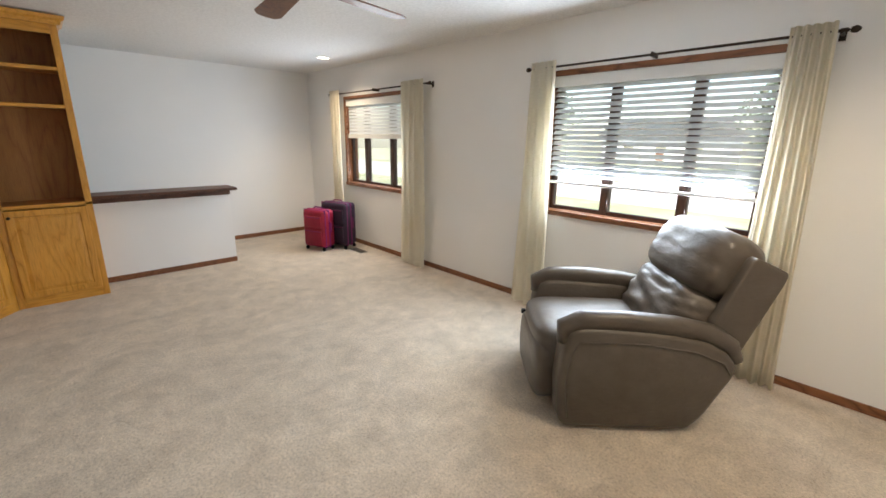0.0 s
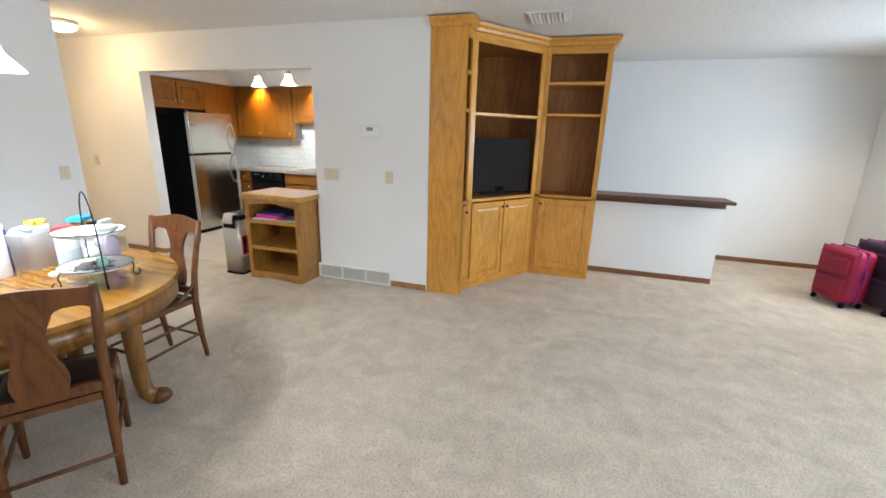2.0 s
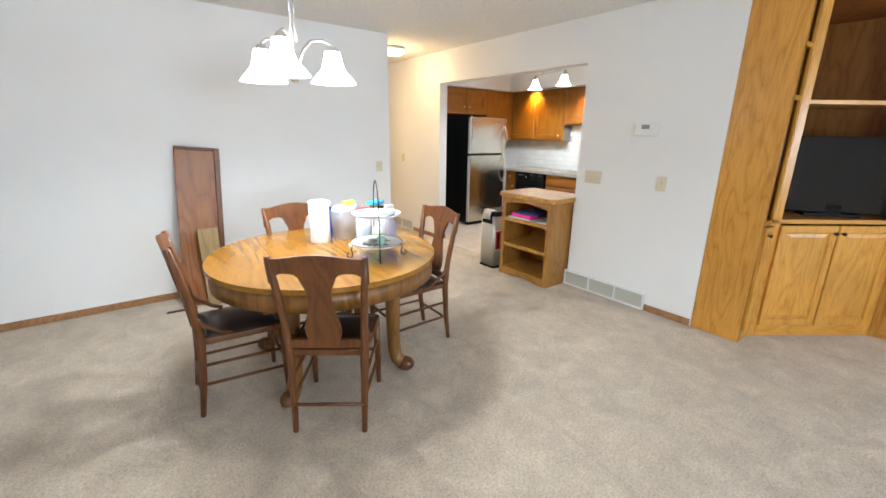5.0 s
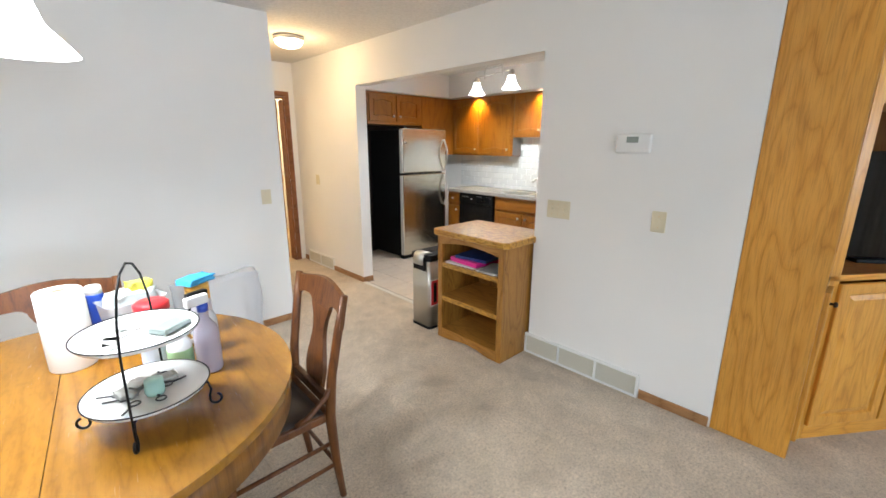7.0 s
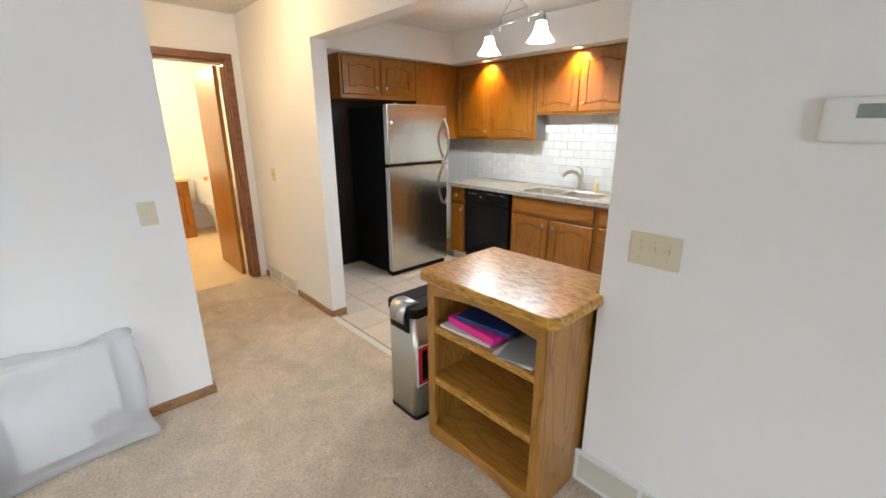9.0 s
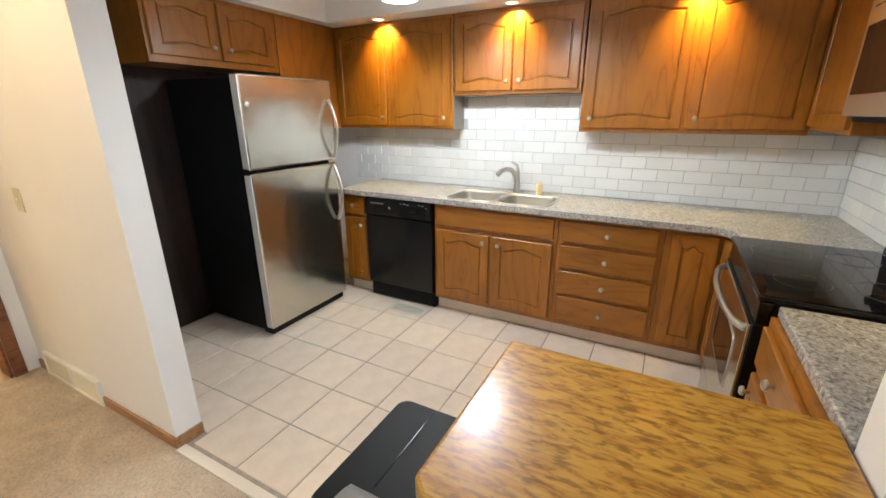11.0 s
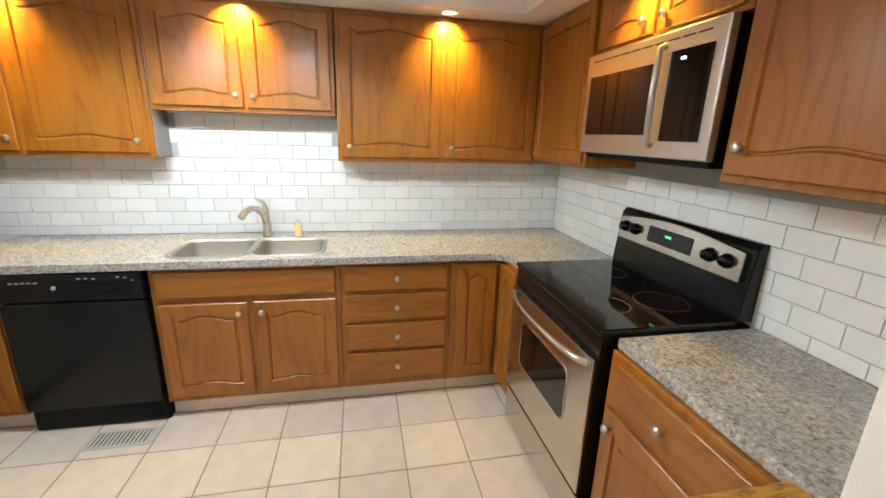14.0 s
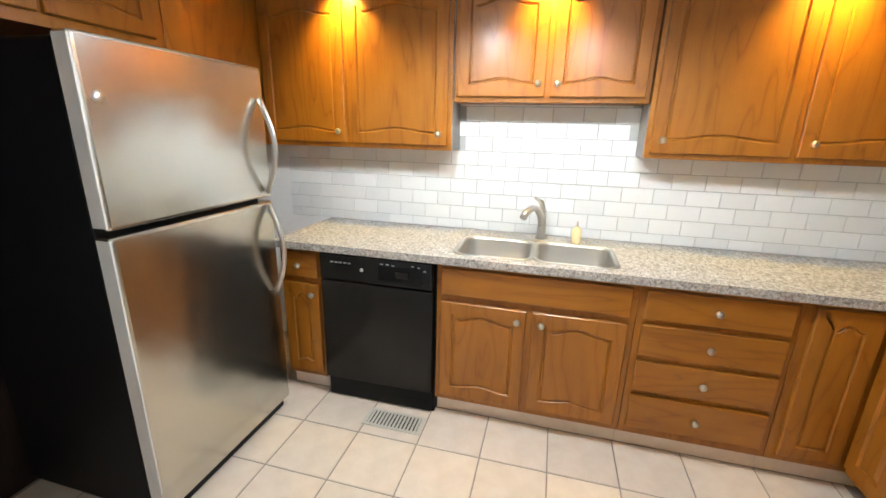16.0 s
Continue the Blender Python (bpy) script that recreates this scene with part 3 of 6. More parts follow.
# ---- cabinet parts ----
def ring_points(w, h, m, top, bottom, k=12):
    """An inset outline of a door, counter-clockwise, whose top and bottom edges may be arched."""
    def wave(u, amp):
        c = (1 - math.cos(2 * math.pi * u)) / 2
        return amp * (c ** 1.3)
    pts = []
    for i in range(k):
        u = i / k
        pts.append((m + (w - 2 * m) * u, m + wave(u, bottom)))
    for i in range(4):
        pts.append((w - m, m + (h - 2 * m) * i / 4))
    for i in range(k):
        u = i / k
        pts.append((w - m - (w - 2 * m) * u, h - m - wave(0, 0) - top + wave(u, top)))
    for i in range(4):
        pts.append((m, h - m - (h - 2 * m) * i / 4))
    pts[k + 4] = (w - m, h - m - top)
    return pts


def door_mesh(w, h, top=0.0, bottom=0.0, rail=0.055, t=0.02, groove=0.035):
    """A door in the plane y = 0, its face at y = -t, with a raised panel in a routed frame."""
    bm = bmesh.new()
    rail = min(rail, w * 0.26)
    lip = max(min(groove, w * 0.12), 0.014)
    levels = [(0.0, 0.0, 0, 0), (0.0, -t + 0.004, 0, 0), (0.004, -t, 0, 0), (rail, -t, top, bottom), (rail + 0.006, -t + 0.009, top, bottom), (rail + 0.012, -t + 0.009, top, bottom), (rail + lip, -t + 0.002, top, bottom)]
    rings = []
    for m, y, a, b in levels:
        rings.append([bm.verts.new((x, y, z)) for x, z in ring_points(w, h, m, a, b)])
    for a, b in zip(rings, rings[1:]):
        for i in range(len(a)):
            j = (i + 1) % len(a)
            bm.faces.new((a[i], a[j], b[j], b[i]))
    bm.faces.new(rings[-1])
    bm.faces.new(rings[0][::-1])
    return bm


def knob(parent, x, z, y, mat=NICKEL, r=0.016, label="satin nickel knob"):
    bm = lathe([(0.006, 0), (0.006, 0.012), (r, 0.016), (r, 0.022), (r * 0.7, 0.028), (0, 0.029)], 16, m=pose(x, y, z, 90))
    return part("knob", bm, mat, parent, label, True)


def cabinet(name, label, m, w, d, z0, z1, doors=(), drawers=(), toe=0.0, low=0.0, mat=KITCH, matx=KITCHX, group="kitchen cabinets", knobmat=NICKEL, knobr=0.016):
    c = thing(name, label, "cabinet", m, group)
    part("body", box(0, 0, z0 + toe, w, d, low or z1, 0.002), mat, c)
    if low:
        part("front_rail", box(0, 0, low, w, 0.02, z1), matx, c)
    if toe:
        part("toe_kick", box(0.0, 0.05, z0, w, d, z0 + toe), TILE, c, "tiled toe kick")
    for (x0, x1, a, b, top, bottom, kx, kz) in doors:
        bm = door_mesh(x1 - x0, b - a, top, bottom, groove=0.016)
        dd = part("door", bm, mat, c)
        dd.location = (x0, 0, a)
        if kx is not None:
            knob(dd, kx - x0, kz - a, -0.02, knobmat, knobr, "")
    for (x0, x1, a, b, k) in drawers:
        bm = box(x0, -0.02, a, x1, 0.0, b, 0.005, 3)
        dd = part("drawer_front", bm, matx, c)
        if k:
            knob(dd, (x0 + x1) / 2, (a + b) / 2, -0.02, knobmat, knobr, "")
    return c


ORIGIN = KITCHEN
FX = -5.21   # face of the lower units along the west wall
KW = "brown oak base cabinet"


def west(y, x=FX):
    return pose(x, y, 0, 0, 0, 90)


D = FX - WEST - 0.002
cabinet("base_cabinet", KW + " with one narrow door beside the dishwasher", west(-3.66), 0.24, D, 0, 0.848,
        [(0.015, 0.225, 0.135, 0.655, 0.03, 0.02, 0.19, 0.60)], [(0.015, 0.225, 0.69, 0.825, 1)], 0.10)
cabinet("base_cabinet", KW + " with two arched doors under the sink", west(-2.795), 0.90, D, 0, 0.848,
        [(0.025, 0.435, 0.135, 0.655, 0.03, 0.02, 0.395, 0.60), (0.465, 0.875, 0.135, 0.655, 0.03, 0.02, 0.505, 0.60)],
        [(0.025, 0.875, 0.69, 0.825, 0)], 0.10, 0.70)
cabinet("base_cabinet", KW + " with four drawers", west(-1.893), 0.60, D, 0, 0.848, [],
        [(0.025, 0.575, 0.69, 0.825, 1), (0.025, 0.575, 0.515, 0.665, 1), (0.025, 0.575, 0.34, 0.49, 1), (0.025, 0.575, 0.145, 0.315, 1)], 0.10)
c = cabinet("base_cabinet", KW + " in the corner with two narrow doors", west(-1.291), 0.868, D, 0, 0.848,
            [(0.035, 0.26, 0.135, 0.825, 0.03, 0.0, None, 0)], [], 0.10)
part("body", box(0.30, -0.25, 0.10, 0.868, -0.001, 0.848, 0.002), KITCH, c)
d2 = part("door", door_mesh(0.225, 0.69, 0.03, 0.0), KITCH, c)
d2.matrix_local = pose(0.299, -0.012, 0.135, 0, 0, -90)
c = cabinet("base_cabinet", KW + " with a drawer beside the stove", pose(-4.16, -0.98, 0), 0.64, 0.558, 0, 0.848,
            [(0.03, 0.53, 0.135, 0.655, 0.03, 0.02, 0.07, 0.60)], [(0.03, 0.53, 0.69, 0.825, 1)], 0.10)

# worktops
def roundrect(x0, y0, x1, y1, r, k=6):
    pts = []
    for cx, cy, a0 in ((x1 - r, y1 - r, 0), (x0 + r, y1 - r, 90), (x0 + r, y0 + r, 180), (x1 - r, y0 + r, 270)):
        for i in range(k + 1):
            a = radians(a0 + 90 * i / k)
            pts.append((cx + r * math.cos(a), cy + r * math.sin(a)))
    return pts


CX = -5.165  # front edge of the worktop
SINKS = [(-5.58, -2.72, -5.24, -2.37), (-5.58, -2.34, -5.24, -1.99)]


def slab_with_holes(outline, holes, z0, z1):
    """A slab whose top and underside are filled round the holes."""
    bm = bmesh.new()
    loops = []
    for z in (z0, z1):
        edges = []
        for loop in (outline, *holes):
            vs = [bm.verts.new((x, y, z)) for x, y in loop]
            loops.append((z, vs))
            edges += [bm.edges.new((vs[i], vs[(i + 1) % len(vs)])) for i in range(len(vs))]
        bmesh.ops.triangle_fill(bm, use_beauty=True, edges=edges)
    n = len(loops) // 2
    for (_, a), (_, b) in zip(loops[:n], loops[n:]):
        for i in range(len(a)):
            j = (i + 1) % len(a)
            bm.faces.new((a[i], a[j], b[j], b[i]))
    return bm


inner = [(CX + 0.10 - 0.10 * math.cos(radians(a)), -1.06 - 0.10 + 0.10 * math.sin(radians(a)) + 0.06) for a in range(0, 91, 15)]
outline = [(WEST, -3.665), (CX, -3.665)] + [(CX + 0.09 * (1 - math.cos(radians(a))), -1.10 + 0.12 * math.sin(radians(a))) for a in range(0, 91, 15)] + [(-4.945, -0.98), (-4.945, NORTH), (WEST, NORTH)]
holes = [roundrect(a, b, c, d, 0.06) for a, b, c, d in SINKS]
top = thing("worktop", "grey-brown speckled granite-look worktop with a rounded inner corner", "countertop")
part("slab", slab_with_holes(outline, holes, 0.850, TOPH), GRANITE, top)
top2 = thing("worktop", "short grey-brown speckled granite-look worktop beside the stove", "countertop")
part("slab", box(-4.165, -0.965, 0.850, EAST - 0.002, NORTH - 0.002, TOPH, 0.006, 3), GRANITE, top2)

sink = thing("sink", "double bowl stainless steel sink set in the worktop", "sink", Matrix.Translation((0, 0, TOPH - 0.90)))
for a, b, c, d in SINKS:
    bm = bmesh.new()
    prev = None
    for inset, z in ((-0.018, 0.9005), (-0.018, 0.904), (0.0, 0.9035), (0.004, 0.89), (0.012, 0.76), (0.04, 0.735), (0.12, 0.73)):
        ring = [bm.verts.new((x, y, z)) for x, y in roundrect(a + inset, b + inset, c - inset, d - inset, max(0.062 - inset * 0.4, 0.02))]
        if prev:
            for i in range(len(ring)):
                j = (i + 1) % len(ring)
                bm.faces.new((prev[i], prev[j], ring[j], ring[i]))
        prev = ring
    bm.faces.new(prev)
    part("bowl", bm, material("sink_steel", (0.42, 0.42, 0.41), 0.38, 0.85), sink, "", True)
    part("drain", lathe([(0, 0.7325), (0.02, 0.7325), (0.04, 0.734), (0.042, 0.732)], 20, m=Matrix.Translation(((a + c) / 2, (b + d) / 2, 0))), NICKEL, sink, "", True)

f = thing("faucet", "brushed nickel pull-out kitchen faucet on the sink deck", "faucet", Matrix.Translation((-5.68, -2.335, TOPH)))
part("base", lathe([(0.03, 0), (0.03, 0.01), (0.024, 0.02), (0.022, 0.09), (0.02, 0.10), (0, 0.10)], 20), NICKEL, f, "", True)
part("spout", tube([(0, 0, 0.06), (0.02, -0.01, 0.13), (0.06, -0.03, 0.175), (0.11, -0.055, 0.185), (0.155, -0.078, 0.17), (0.185, -0.092, 0.145)], [0.018, 0.018, 0.017, 0.016, 0.018, 0.019], 14), NICKEL, f, "", True)
part("lever", tube([(0, 0, 0.09), (0.0, 0.0, 0.16), (-0.01, -0.012, 0.20), (0.02, -0.045, 0.225)], [0.02, 0.017, 0.012, 0.007], 12), NICKEL, f, "", True)
s = thing("soap_bottle", "small clear bottle of yellow dish soap beside the faucet", "soap bottle", Matrix.Translation((-5.64, -2.15, TOPH)))
part("bottle", lathe([(0.0, 0.0), (0.022, 0.0), (0.024, 0.01), (0.024, 0.07), (0.012, 0.09), (0, 0.09)], 16), material("yellow_soap", (0.80, 0.66, 0.38), 0.15), s, "", True)
part("pump", tube([(0, 0, 0.088), (0, 0, 0.115), (0.03, 0, 0.118)], 0.005, 8), WHITE, s, "", True)

# upper units
UX = -5.58
KU = "brown oak wall cabinet with arched doors"
UD = UX - WEST - 0.002


def upper(y0, y1, z0, mid, label):
    w, zt = y1 - y0, 2.138
    k0, k1 = mid - 0.045, mid + 0.045
    return cabinet("wall_cabinet", label, west(y0, UX), w, UD, z0, zt,
                   [(0.02, mid - 0.012, z0 + 0.025, zt - 0.03, 0.03, 0.02, k0, z0 + 0.085), (mid + 0.012, w - 0.02, z0 + 0.025, zt - 0.03, 0.03, 0.02, w - 0.065 if z0 < 1.5 and y0 < -3 else k1, z0 + 0.085)])


SIDEVINYL = material("grey_side_vinyl", (0.30, 0.28, 0.255), 0.55, build=lambda n, l, b: l.new(ramp(n, l, noise_tex(n, l, coords(n, l, (1, 1, 0.2)), 9, 4), [(0.3, (0.27, 0.25, 0.225)), (0.7, (0.33, 0.31, 0.285))]), b.inputs["Base Color"]))
c = upper(-3.955, -2.835, 1.345, 0.53, KU + " beside the fridge")
part("side_panel", box(1.1205, 0.012, 1.347, 1.1235, UD, 2.136), SIDEVINYL, c, "greyish unfinished side panel")
upper(-2.825, -1.905, 1.59, 0.46, "short brown oak wall cabinet over the sink")
near_corner = cabinet("wall_cabinet", KU + " near the corner", west(-1.895, UX), 1.195, UD, 1.345, 2.138,
            [(0.02, 0.585, 1.37, 2.108, 0.03, 0.02, 0.065, 1.43), (0.61, 1.175, 1.37, 2.108, 0.03, 0.02, 0.655, 1.43)])
cabinet("wall_cabinet", "brown oak corner wall cabinet with a plain door", pose(-5.575, -0.70, 0), 0.615, 0.278, 1.375, 2.138,
        [(0.02, 0.595, 1.395, 2.108, 0.0, 0.0, None, 0)])
cabinet("wall_cabinet", "small brown oak wall cabinet over the microwave", pose(-4.955, -0.70, 0), 0.785, 0.278, 1.875, 2.138,
        [(0.02, 0.385, 1.89, 2.115, 0.02, 0.012, 0.34, 1.94), (0.405, 0.765, 1.89, 2.115, 0.02, 0.012, 0.45, 1.94)])
cabinet("wall_cabinet", "brown oak wall cabinet with one door beside the microwave", pose(-4.165, -0.70, 0), 0.645, 0.278, 1.395, 2.138,
        [(0.025, 0.555, 1.42, 2.108, 0.03, 0.02, 0.07, 1.50)])
cabinet("wall_cabinet", "dark brown cabinet with two doors over the fridge", pose(-4.06, -3.95, 0, 0, 0, 180), 0.90, 0.345, 1.745, 2.138,
        [(0.02, 0.43, 1.785, 2.11, 0.025, 0.015, 0.385, 1.85), (0.45, 0.85, 1.785, 2.11, 0.025, 0.015, 0.495, 1.85)])
cabinet("wall_cabinet", "plain dark brown corner cabinet over the counter beside the fridge", pose(-4.965, -3.95, 0, 0, 0, 180), 0.62, 0.345, 1.345, 2.138, [])
p = thing("alcove_panelling", "dark brown wooden panelling round the fridge, near-black with painted-in shade", "panelling")
part("panel", box(-4.90, -4.298, 0, EAST - 0.004, -4.28, 2.138, 0.001), SHADEPANEL, p)

part("side_panel", box(-0.0035, 0.012, 1.347, -0.0005, UD, 1.588), SIDEVINYL, near_corner, "greyish unfinished side panel")

# fridge
fr = thing("fridge", "stainless steel top-freezer fridge with black sides", "fridge", pose(-4.30, -3.565, 0, 0, 0, 180))
part("body", box(0.005, 0.07, 0.03, 0.755, 0.70, 1.675, 0.008), BLACKM, fr, "black textured cabinet")
fd = part("door", box(0, 0, 1.135, 0.76, 0.065, 1.69, 0.012, 3), STEEL, fr, "brushed steel freezer door")
fd2 = part("door", box(0, 0, 0.055, 0.76, 0.065, 1.115, 0.012, 3), STEEL, fr, "brushed steel fridge door")
for dd, a, b in ((fd, 1.16, 1.56), (fd2, 0.68, 1.10)):
    s = 1 if dd is fd else -1
    zz = np.linspace(a, b, 14)
    pts = [(0.715 - 0.01 * math.sin(math.pi * k / 13), -0.012 - 0.068 * math.sin(math.pi * k / 13), z) for k, z in enumerate(zz)]
    part("handle", tube(pts, 0.014, 10, squash=0.75), NICKEL, dd, "", True)
# Steel door edges get a pale strip for the light they catch.
EDGEGREY = material("lit_door_edge", (0.60, 0.59, 0.56), 0.5)
for dd, a, b in ((fd, 1.145, 1.68), (fd2, 0.065, 1.105)):
    part("door_edge", box(-0.0025, 0.004, a, 0.004, 0.058, b, 0.001), EDGEGREY, dd, "pale grey strip painted as light on the door edge")
part("badge", lathe([(0, 0), (0.017, 0), (0.015, 0.004), (0, 0.005)], 20, m=pose(0.045, 0, 1.52, 90)), NICKEL, fr, "round nickel badge", True)
part("grille", box(0.02, 0.03, 0.0, 0.74, 0.12, 0.05, 0.003), BLACKM, fr, "black toe grille")

# dishwasher
dw = thing("dishwasher", "black built-in dishwasher under the worktop", "dishwasher", west(-3.413, -5.20))
part("body", box(0.0, 0.02, 0.0, 0.612, 0.6, 0.858), BLACKM, dw)
part("door", box(0.006, -0.025, 0.13, 0.606, 0.02, 0.70, 0.008, 3), BLACK, dw, "glossy black door")
cp = part("control_panel", box(0.006, -0.03, 0.705, 0.606, 0.02, 0.845, 0.01, 3), BLACK, dw, "glossy black control panel")
part("kick_plate", box(0.012, 0.0, 0.01, 0.60, 0.02, 0.12, 0.003), BLACKM, dw)
part("handle_recess", box(0.33, -0.034, 0.735, 0.56, -0.029, 0.81, 0.006), BLACKM, cp)
part("latch", box(0.42, -0.042, 0.755, 0.49, -0.033, 0.79, 0.004), BLACK, cp)
for k in range(5):
    part("marking", box(0.07 + 0.024 * k, -0.0312, 0.80, 0.086 + 0.024 * k, -0.0298, 0.806), material("grey_print", (0.35, 0.35, 0.35), 0.5), cp)
for mx, mz in ((0.34, 0.815), (0.37, 0.815), (0.40, 0.812), (0.50, 0.818), (0.53, 0.815), (0.56, 0.80), (0.52, 0.785)):
    part("marking", box(mx, -0.0312, mz, mx + 0.014, -0.0298, mz + 0.005), material("grey_print", (0.35, 0.35, 0.35), 0.5), cp)
part("button", lathe([(0, 0), (0.01, 0), (0.009, 0.004), (0, 0.005)], 16, m=pose(0.24, -0.03, 0.775, 90)), material("grey_print", (0.35,) * 3), cp)

# stove
st = thing("stove", "stainless steel electric range with a black glass cooktop", "stove", pose(-4.94, -1.0, 0))
part("body", box(0.002, 0.03, 0.02, 0.758, 0.573, 0.885, 0.003), BLACKM, st)
ct = part("cooktop", box(-0.002, -0.02, 0.886, 0.762, 0.50, 0.908, 0.006, 3), GLASSBLK, st, "glossy black glass cooktop")
for x, y, r in ((0.20, 0.13, 0.10), (0.56, 0.13, 0.08), (0.20, 0.36, 0.08), (0.56, 0.36, 0.10)):
    part("burner_ring", tube([(x + r * math.cos(a), y + r * math.sin(a), 0.9082) for a in np.linspace(0, 2 * math.pi, 33)[:-1]], 0.0009, 5, closed=True), material("burner_grey", (0.12, 0.12, 0.12), 0.3), ct)
part("fascia", box(0.0, -0.012, 0.80, 0.76, 0.03, 0.885, 0.006), BLACK, st, "black strip over the oven door")
part("door_frame", box(0.0, -0.016, 0.232, 0.76, 0.03, 0.799, 0.003), BLACKM, st, "black edge of the oven door")
od = part("oven_door", box(0.006, -0.028, 0.238, 0.754, -0.016, 0.794, 0.004, 2), STEEL, st, "steel oven door")
part("oven_window", plan([(x, z) for x, z in roundrect(0.16, 0.44, 0.60, 0.66, 0.03)], 0, 0.003, m=pose(0, -0.0295, 0, 90) @ Matrix.Diagonal((1, 1, 1, 1))), GLASSBLK, od, "dark oven window")
part("window_trim", tube([(x, -0.029, z) for x, z in roundrect(0.155, 0.435, 0.605, 0.665, 0.035)], 0.004, 6, closed=True), NICKEL, od)
hp = [(0.04 + 0.68 * k / 16, -0.03 - 0.05 * math.sin(math.pi * k / 16) ** 0.5 if 0 < k < 16 else -0.03, 0.765) for k in range(17)]
part("handle", tube(hp, 0.013, 12), NICKEL, od, "bowed steel handle", True)
part("drawer_box", box(0.0, -0.012, 0.028, 0.76, 0.03, 0.226, 0.003), BLACKM, st, "black edge of the warming drawer")
part("drawer_front", box(0.006, -0.023, 0.034, 0.754, -0.012, 0.221, 0.004, 2), STEEL, st, "steel warming drawer")
bp = part("backguard", prism([(0.573, 0.90), (0.508, 0.90), (0.530, 1.16), (0.548, 1.185), (0.573, 1.185)], 0.0, 0.76, 0.004, m=Matrix(((0, 1, 0, 0), (1, 0, 0, 0), (0, 0, 1, 0), (0, 0, 0, 1)))), BLACK, st, "black curved backguard")
tilt = pose(0, 0.515, 1.04, -5.0)
def arched(x0, x1, z0, z1, rise, k=16):
    return [(x0, z0), (x1, z0), (x1, z1)] + [(x1 + (x0 - x1) * i / k, z1 + rise * math.sin(math.pi * i / k)) for i in range(1, k)] + [(x0, z1)]
panel = part("control_panel", prism(arched(0.03, 0.73, -0.0, 0.105, 0.03), -0.012, 0.002, 0.002, m=tilt), STEEL, bp, "steel control panel")
part("display", box(0.24, -0.015, 0.03, 0.50, -0.0121, 0.10, 0.001, m=tilt), GLASSBLK, panel, "black display")
part("digits", box(0.35, -0.0162, 0.068, 0.385, -0.0151, 0.078, m=tilt), glow("green_digits", (0.1, 0.8, 0.3), 0.35), panel)
for x in (0.075, 0.15, 0.59, 0.67):
    part("knob", lathe([(0.028, 0), (0.028, 0.006), (0.022, 0.010), (0.020, 0.028), (0, 0.03)], 20, m=tilt @ pose(x, -0.012, 0.062, 90)), BLACK, panel, "black burner knob", True)

# microwave
mw = thing("microwave", "stainless steel over-the-range microwave", "microwave", pose(-4.948, -0.735, 0))
part("body", box(0, 0.02, 1.445, 0.762, 0.313, 1.87, 0.004), BLACKM, mw, "black case")
md = part("door", box(0, -0.012, 1.452, 0.762, 0.02, 1.868, 0.006, 3), SATIN, mw, "steel front")
part("door_window", box(0.04, -0.0145, 1.53, 0.47, -0.0118, 1.775, 0.004), GLASSBLK, md, "dark door window")
part("control_panel", box(0.54, -0.0145, 1.51, 0.72, -0.0118, 1.80, 0.004), GLASSBLK, md, "black control panel")
part("display", box(0.59, -0.0158, 1.768, 0.612, -0.0146, 1.776), glow("pale_digits", (0.6, 0.8, 0.9), 1.2), md)
part("handle", tube([(0.505, -0.014, 1.495), (0.505, -0.034, 1.505), (0.505, -0.038, 1.66), (0.505, -0.034, 1.815), (0.505, -0.014, 1.825)], 0.012, 12), NICKEL, md, "", True)
for k in range(10):
    part("grille_slot", box(0.05 + 0.066 * k, -0.0128, 1.835, 0.105 + 0.066 * k, -0.0118, 1.84), BLACKM, md)
part("bottom_panel", box(0.02, 0.02, 1.43, 0.742, 0.30, 1.446, 0.002), BLACKM, mw)

# kitchen floor register
def register(name, label, m, w, d, n, mat, frame_mat=None):
    r = thing(name, label, "vent", m, "", "")
    bm = box(0, 0, 0, w, 0.014, 0.006)
    box(0, d - 0.014, 0, w, d, 0.006, bm=bm)
    box(0, 0.014, 0, 0.02, d - 0.014, 0.006, bm=bm)
    box(w - 0.02, 0.014, 0, w, d - 0.014, 0.006, bm=bm)
    part("frame", bm, frame_mat or mat, r)
    part("backing", box(0.02, 0.014, 0, w - 0.02, d - 0.014, 0.0015), BLACKM, r)
    for k in range(n):
        x = 0.02 + (w - 0.04) * (k + 0.5) / n
        part("slat", box(x - (w - 0.04) / n * 0.3, 0.014, 0.0015, x + (w - 0.04) / n * 0.3, d - 0.014, 0.005), mat, r)
    return r


register("floor_register", "grey-tan metal floor register between kitchen tiles", pose(-5.02, -3.13, 0.0, 0, 0, 90), 0.31, 0.13, 14, REGISTER)
register("floor_register", "dark metal floor register in the carpet by the window", pose(-4.33, 4.36, 0.0), 0.30, 0.11, 14, DARKREG)


ORIGIN = Matrix.Identity(4)

# ---- built-in oak corner unit ----
OK = "golden oak built-in"
bi = thing("corner_entertainment_unit", "tall golden oak built-in corner unit with open shelves and doors", "built-in shelving")
TOPZ, BASEZ = 2.36, 0.90
A, B, C, E1 = Vector((DIV - 0.005, 0.507)), Vector((-3.66, 0.507)), Vector((-4.43, 1.06)), Vector((-4.43, 1.688))
part("side_panel", box(DIV - 0.025, 0.180, 0, DIV + 0.0, 0.507, TOPZ, 0.002), OAK, bi, "wide golden oak side panel")


def faced(p, q):
    """The pose of a face that runs from p to q, with its front along -y."""
    d = q - p
    return pose(p.x, p.y, 0, 0, 0, math.degrees(math.atan2(d.y, d.x))), d.length


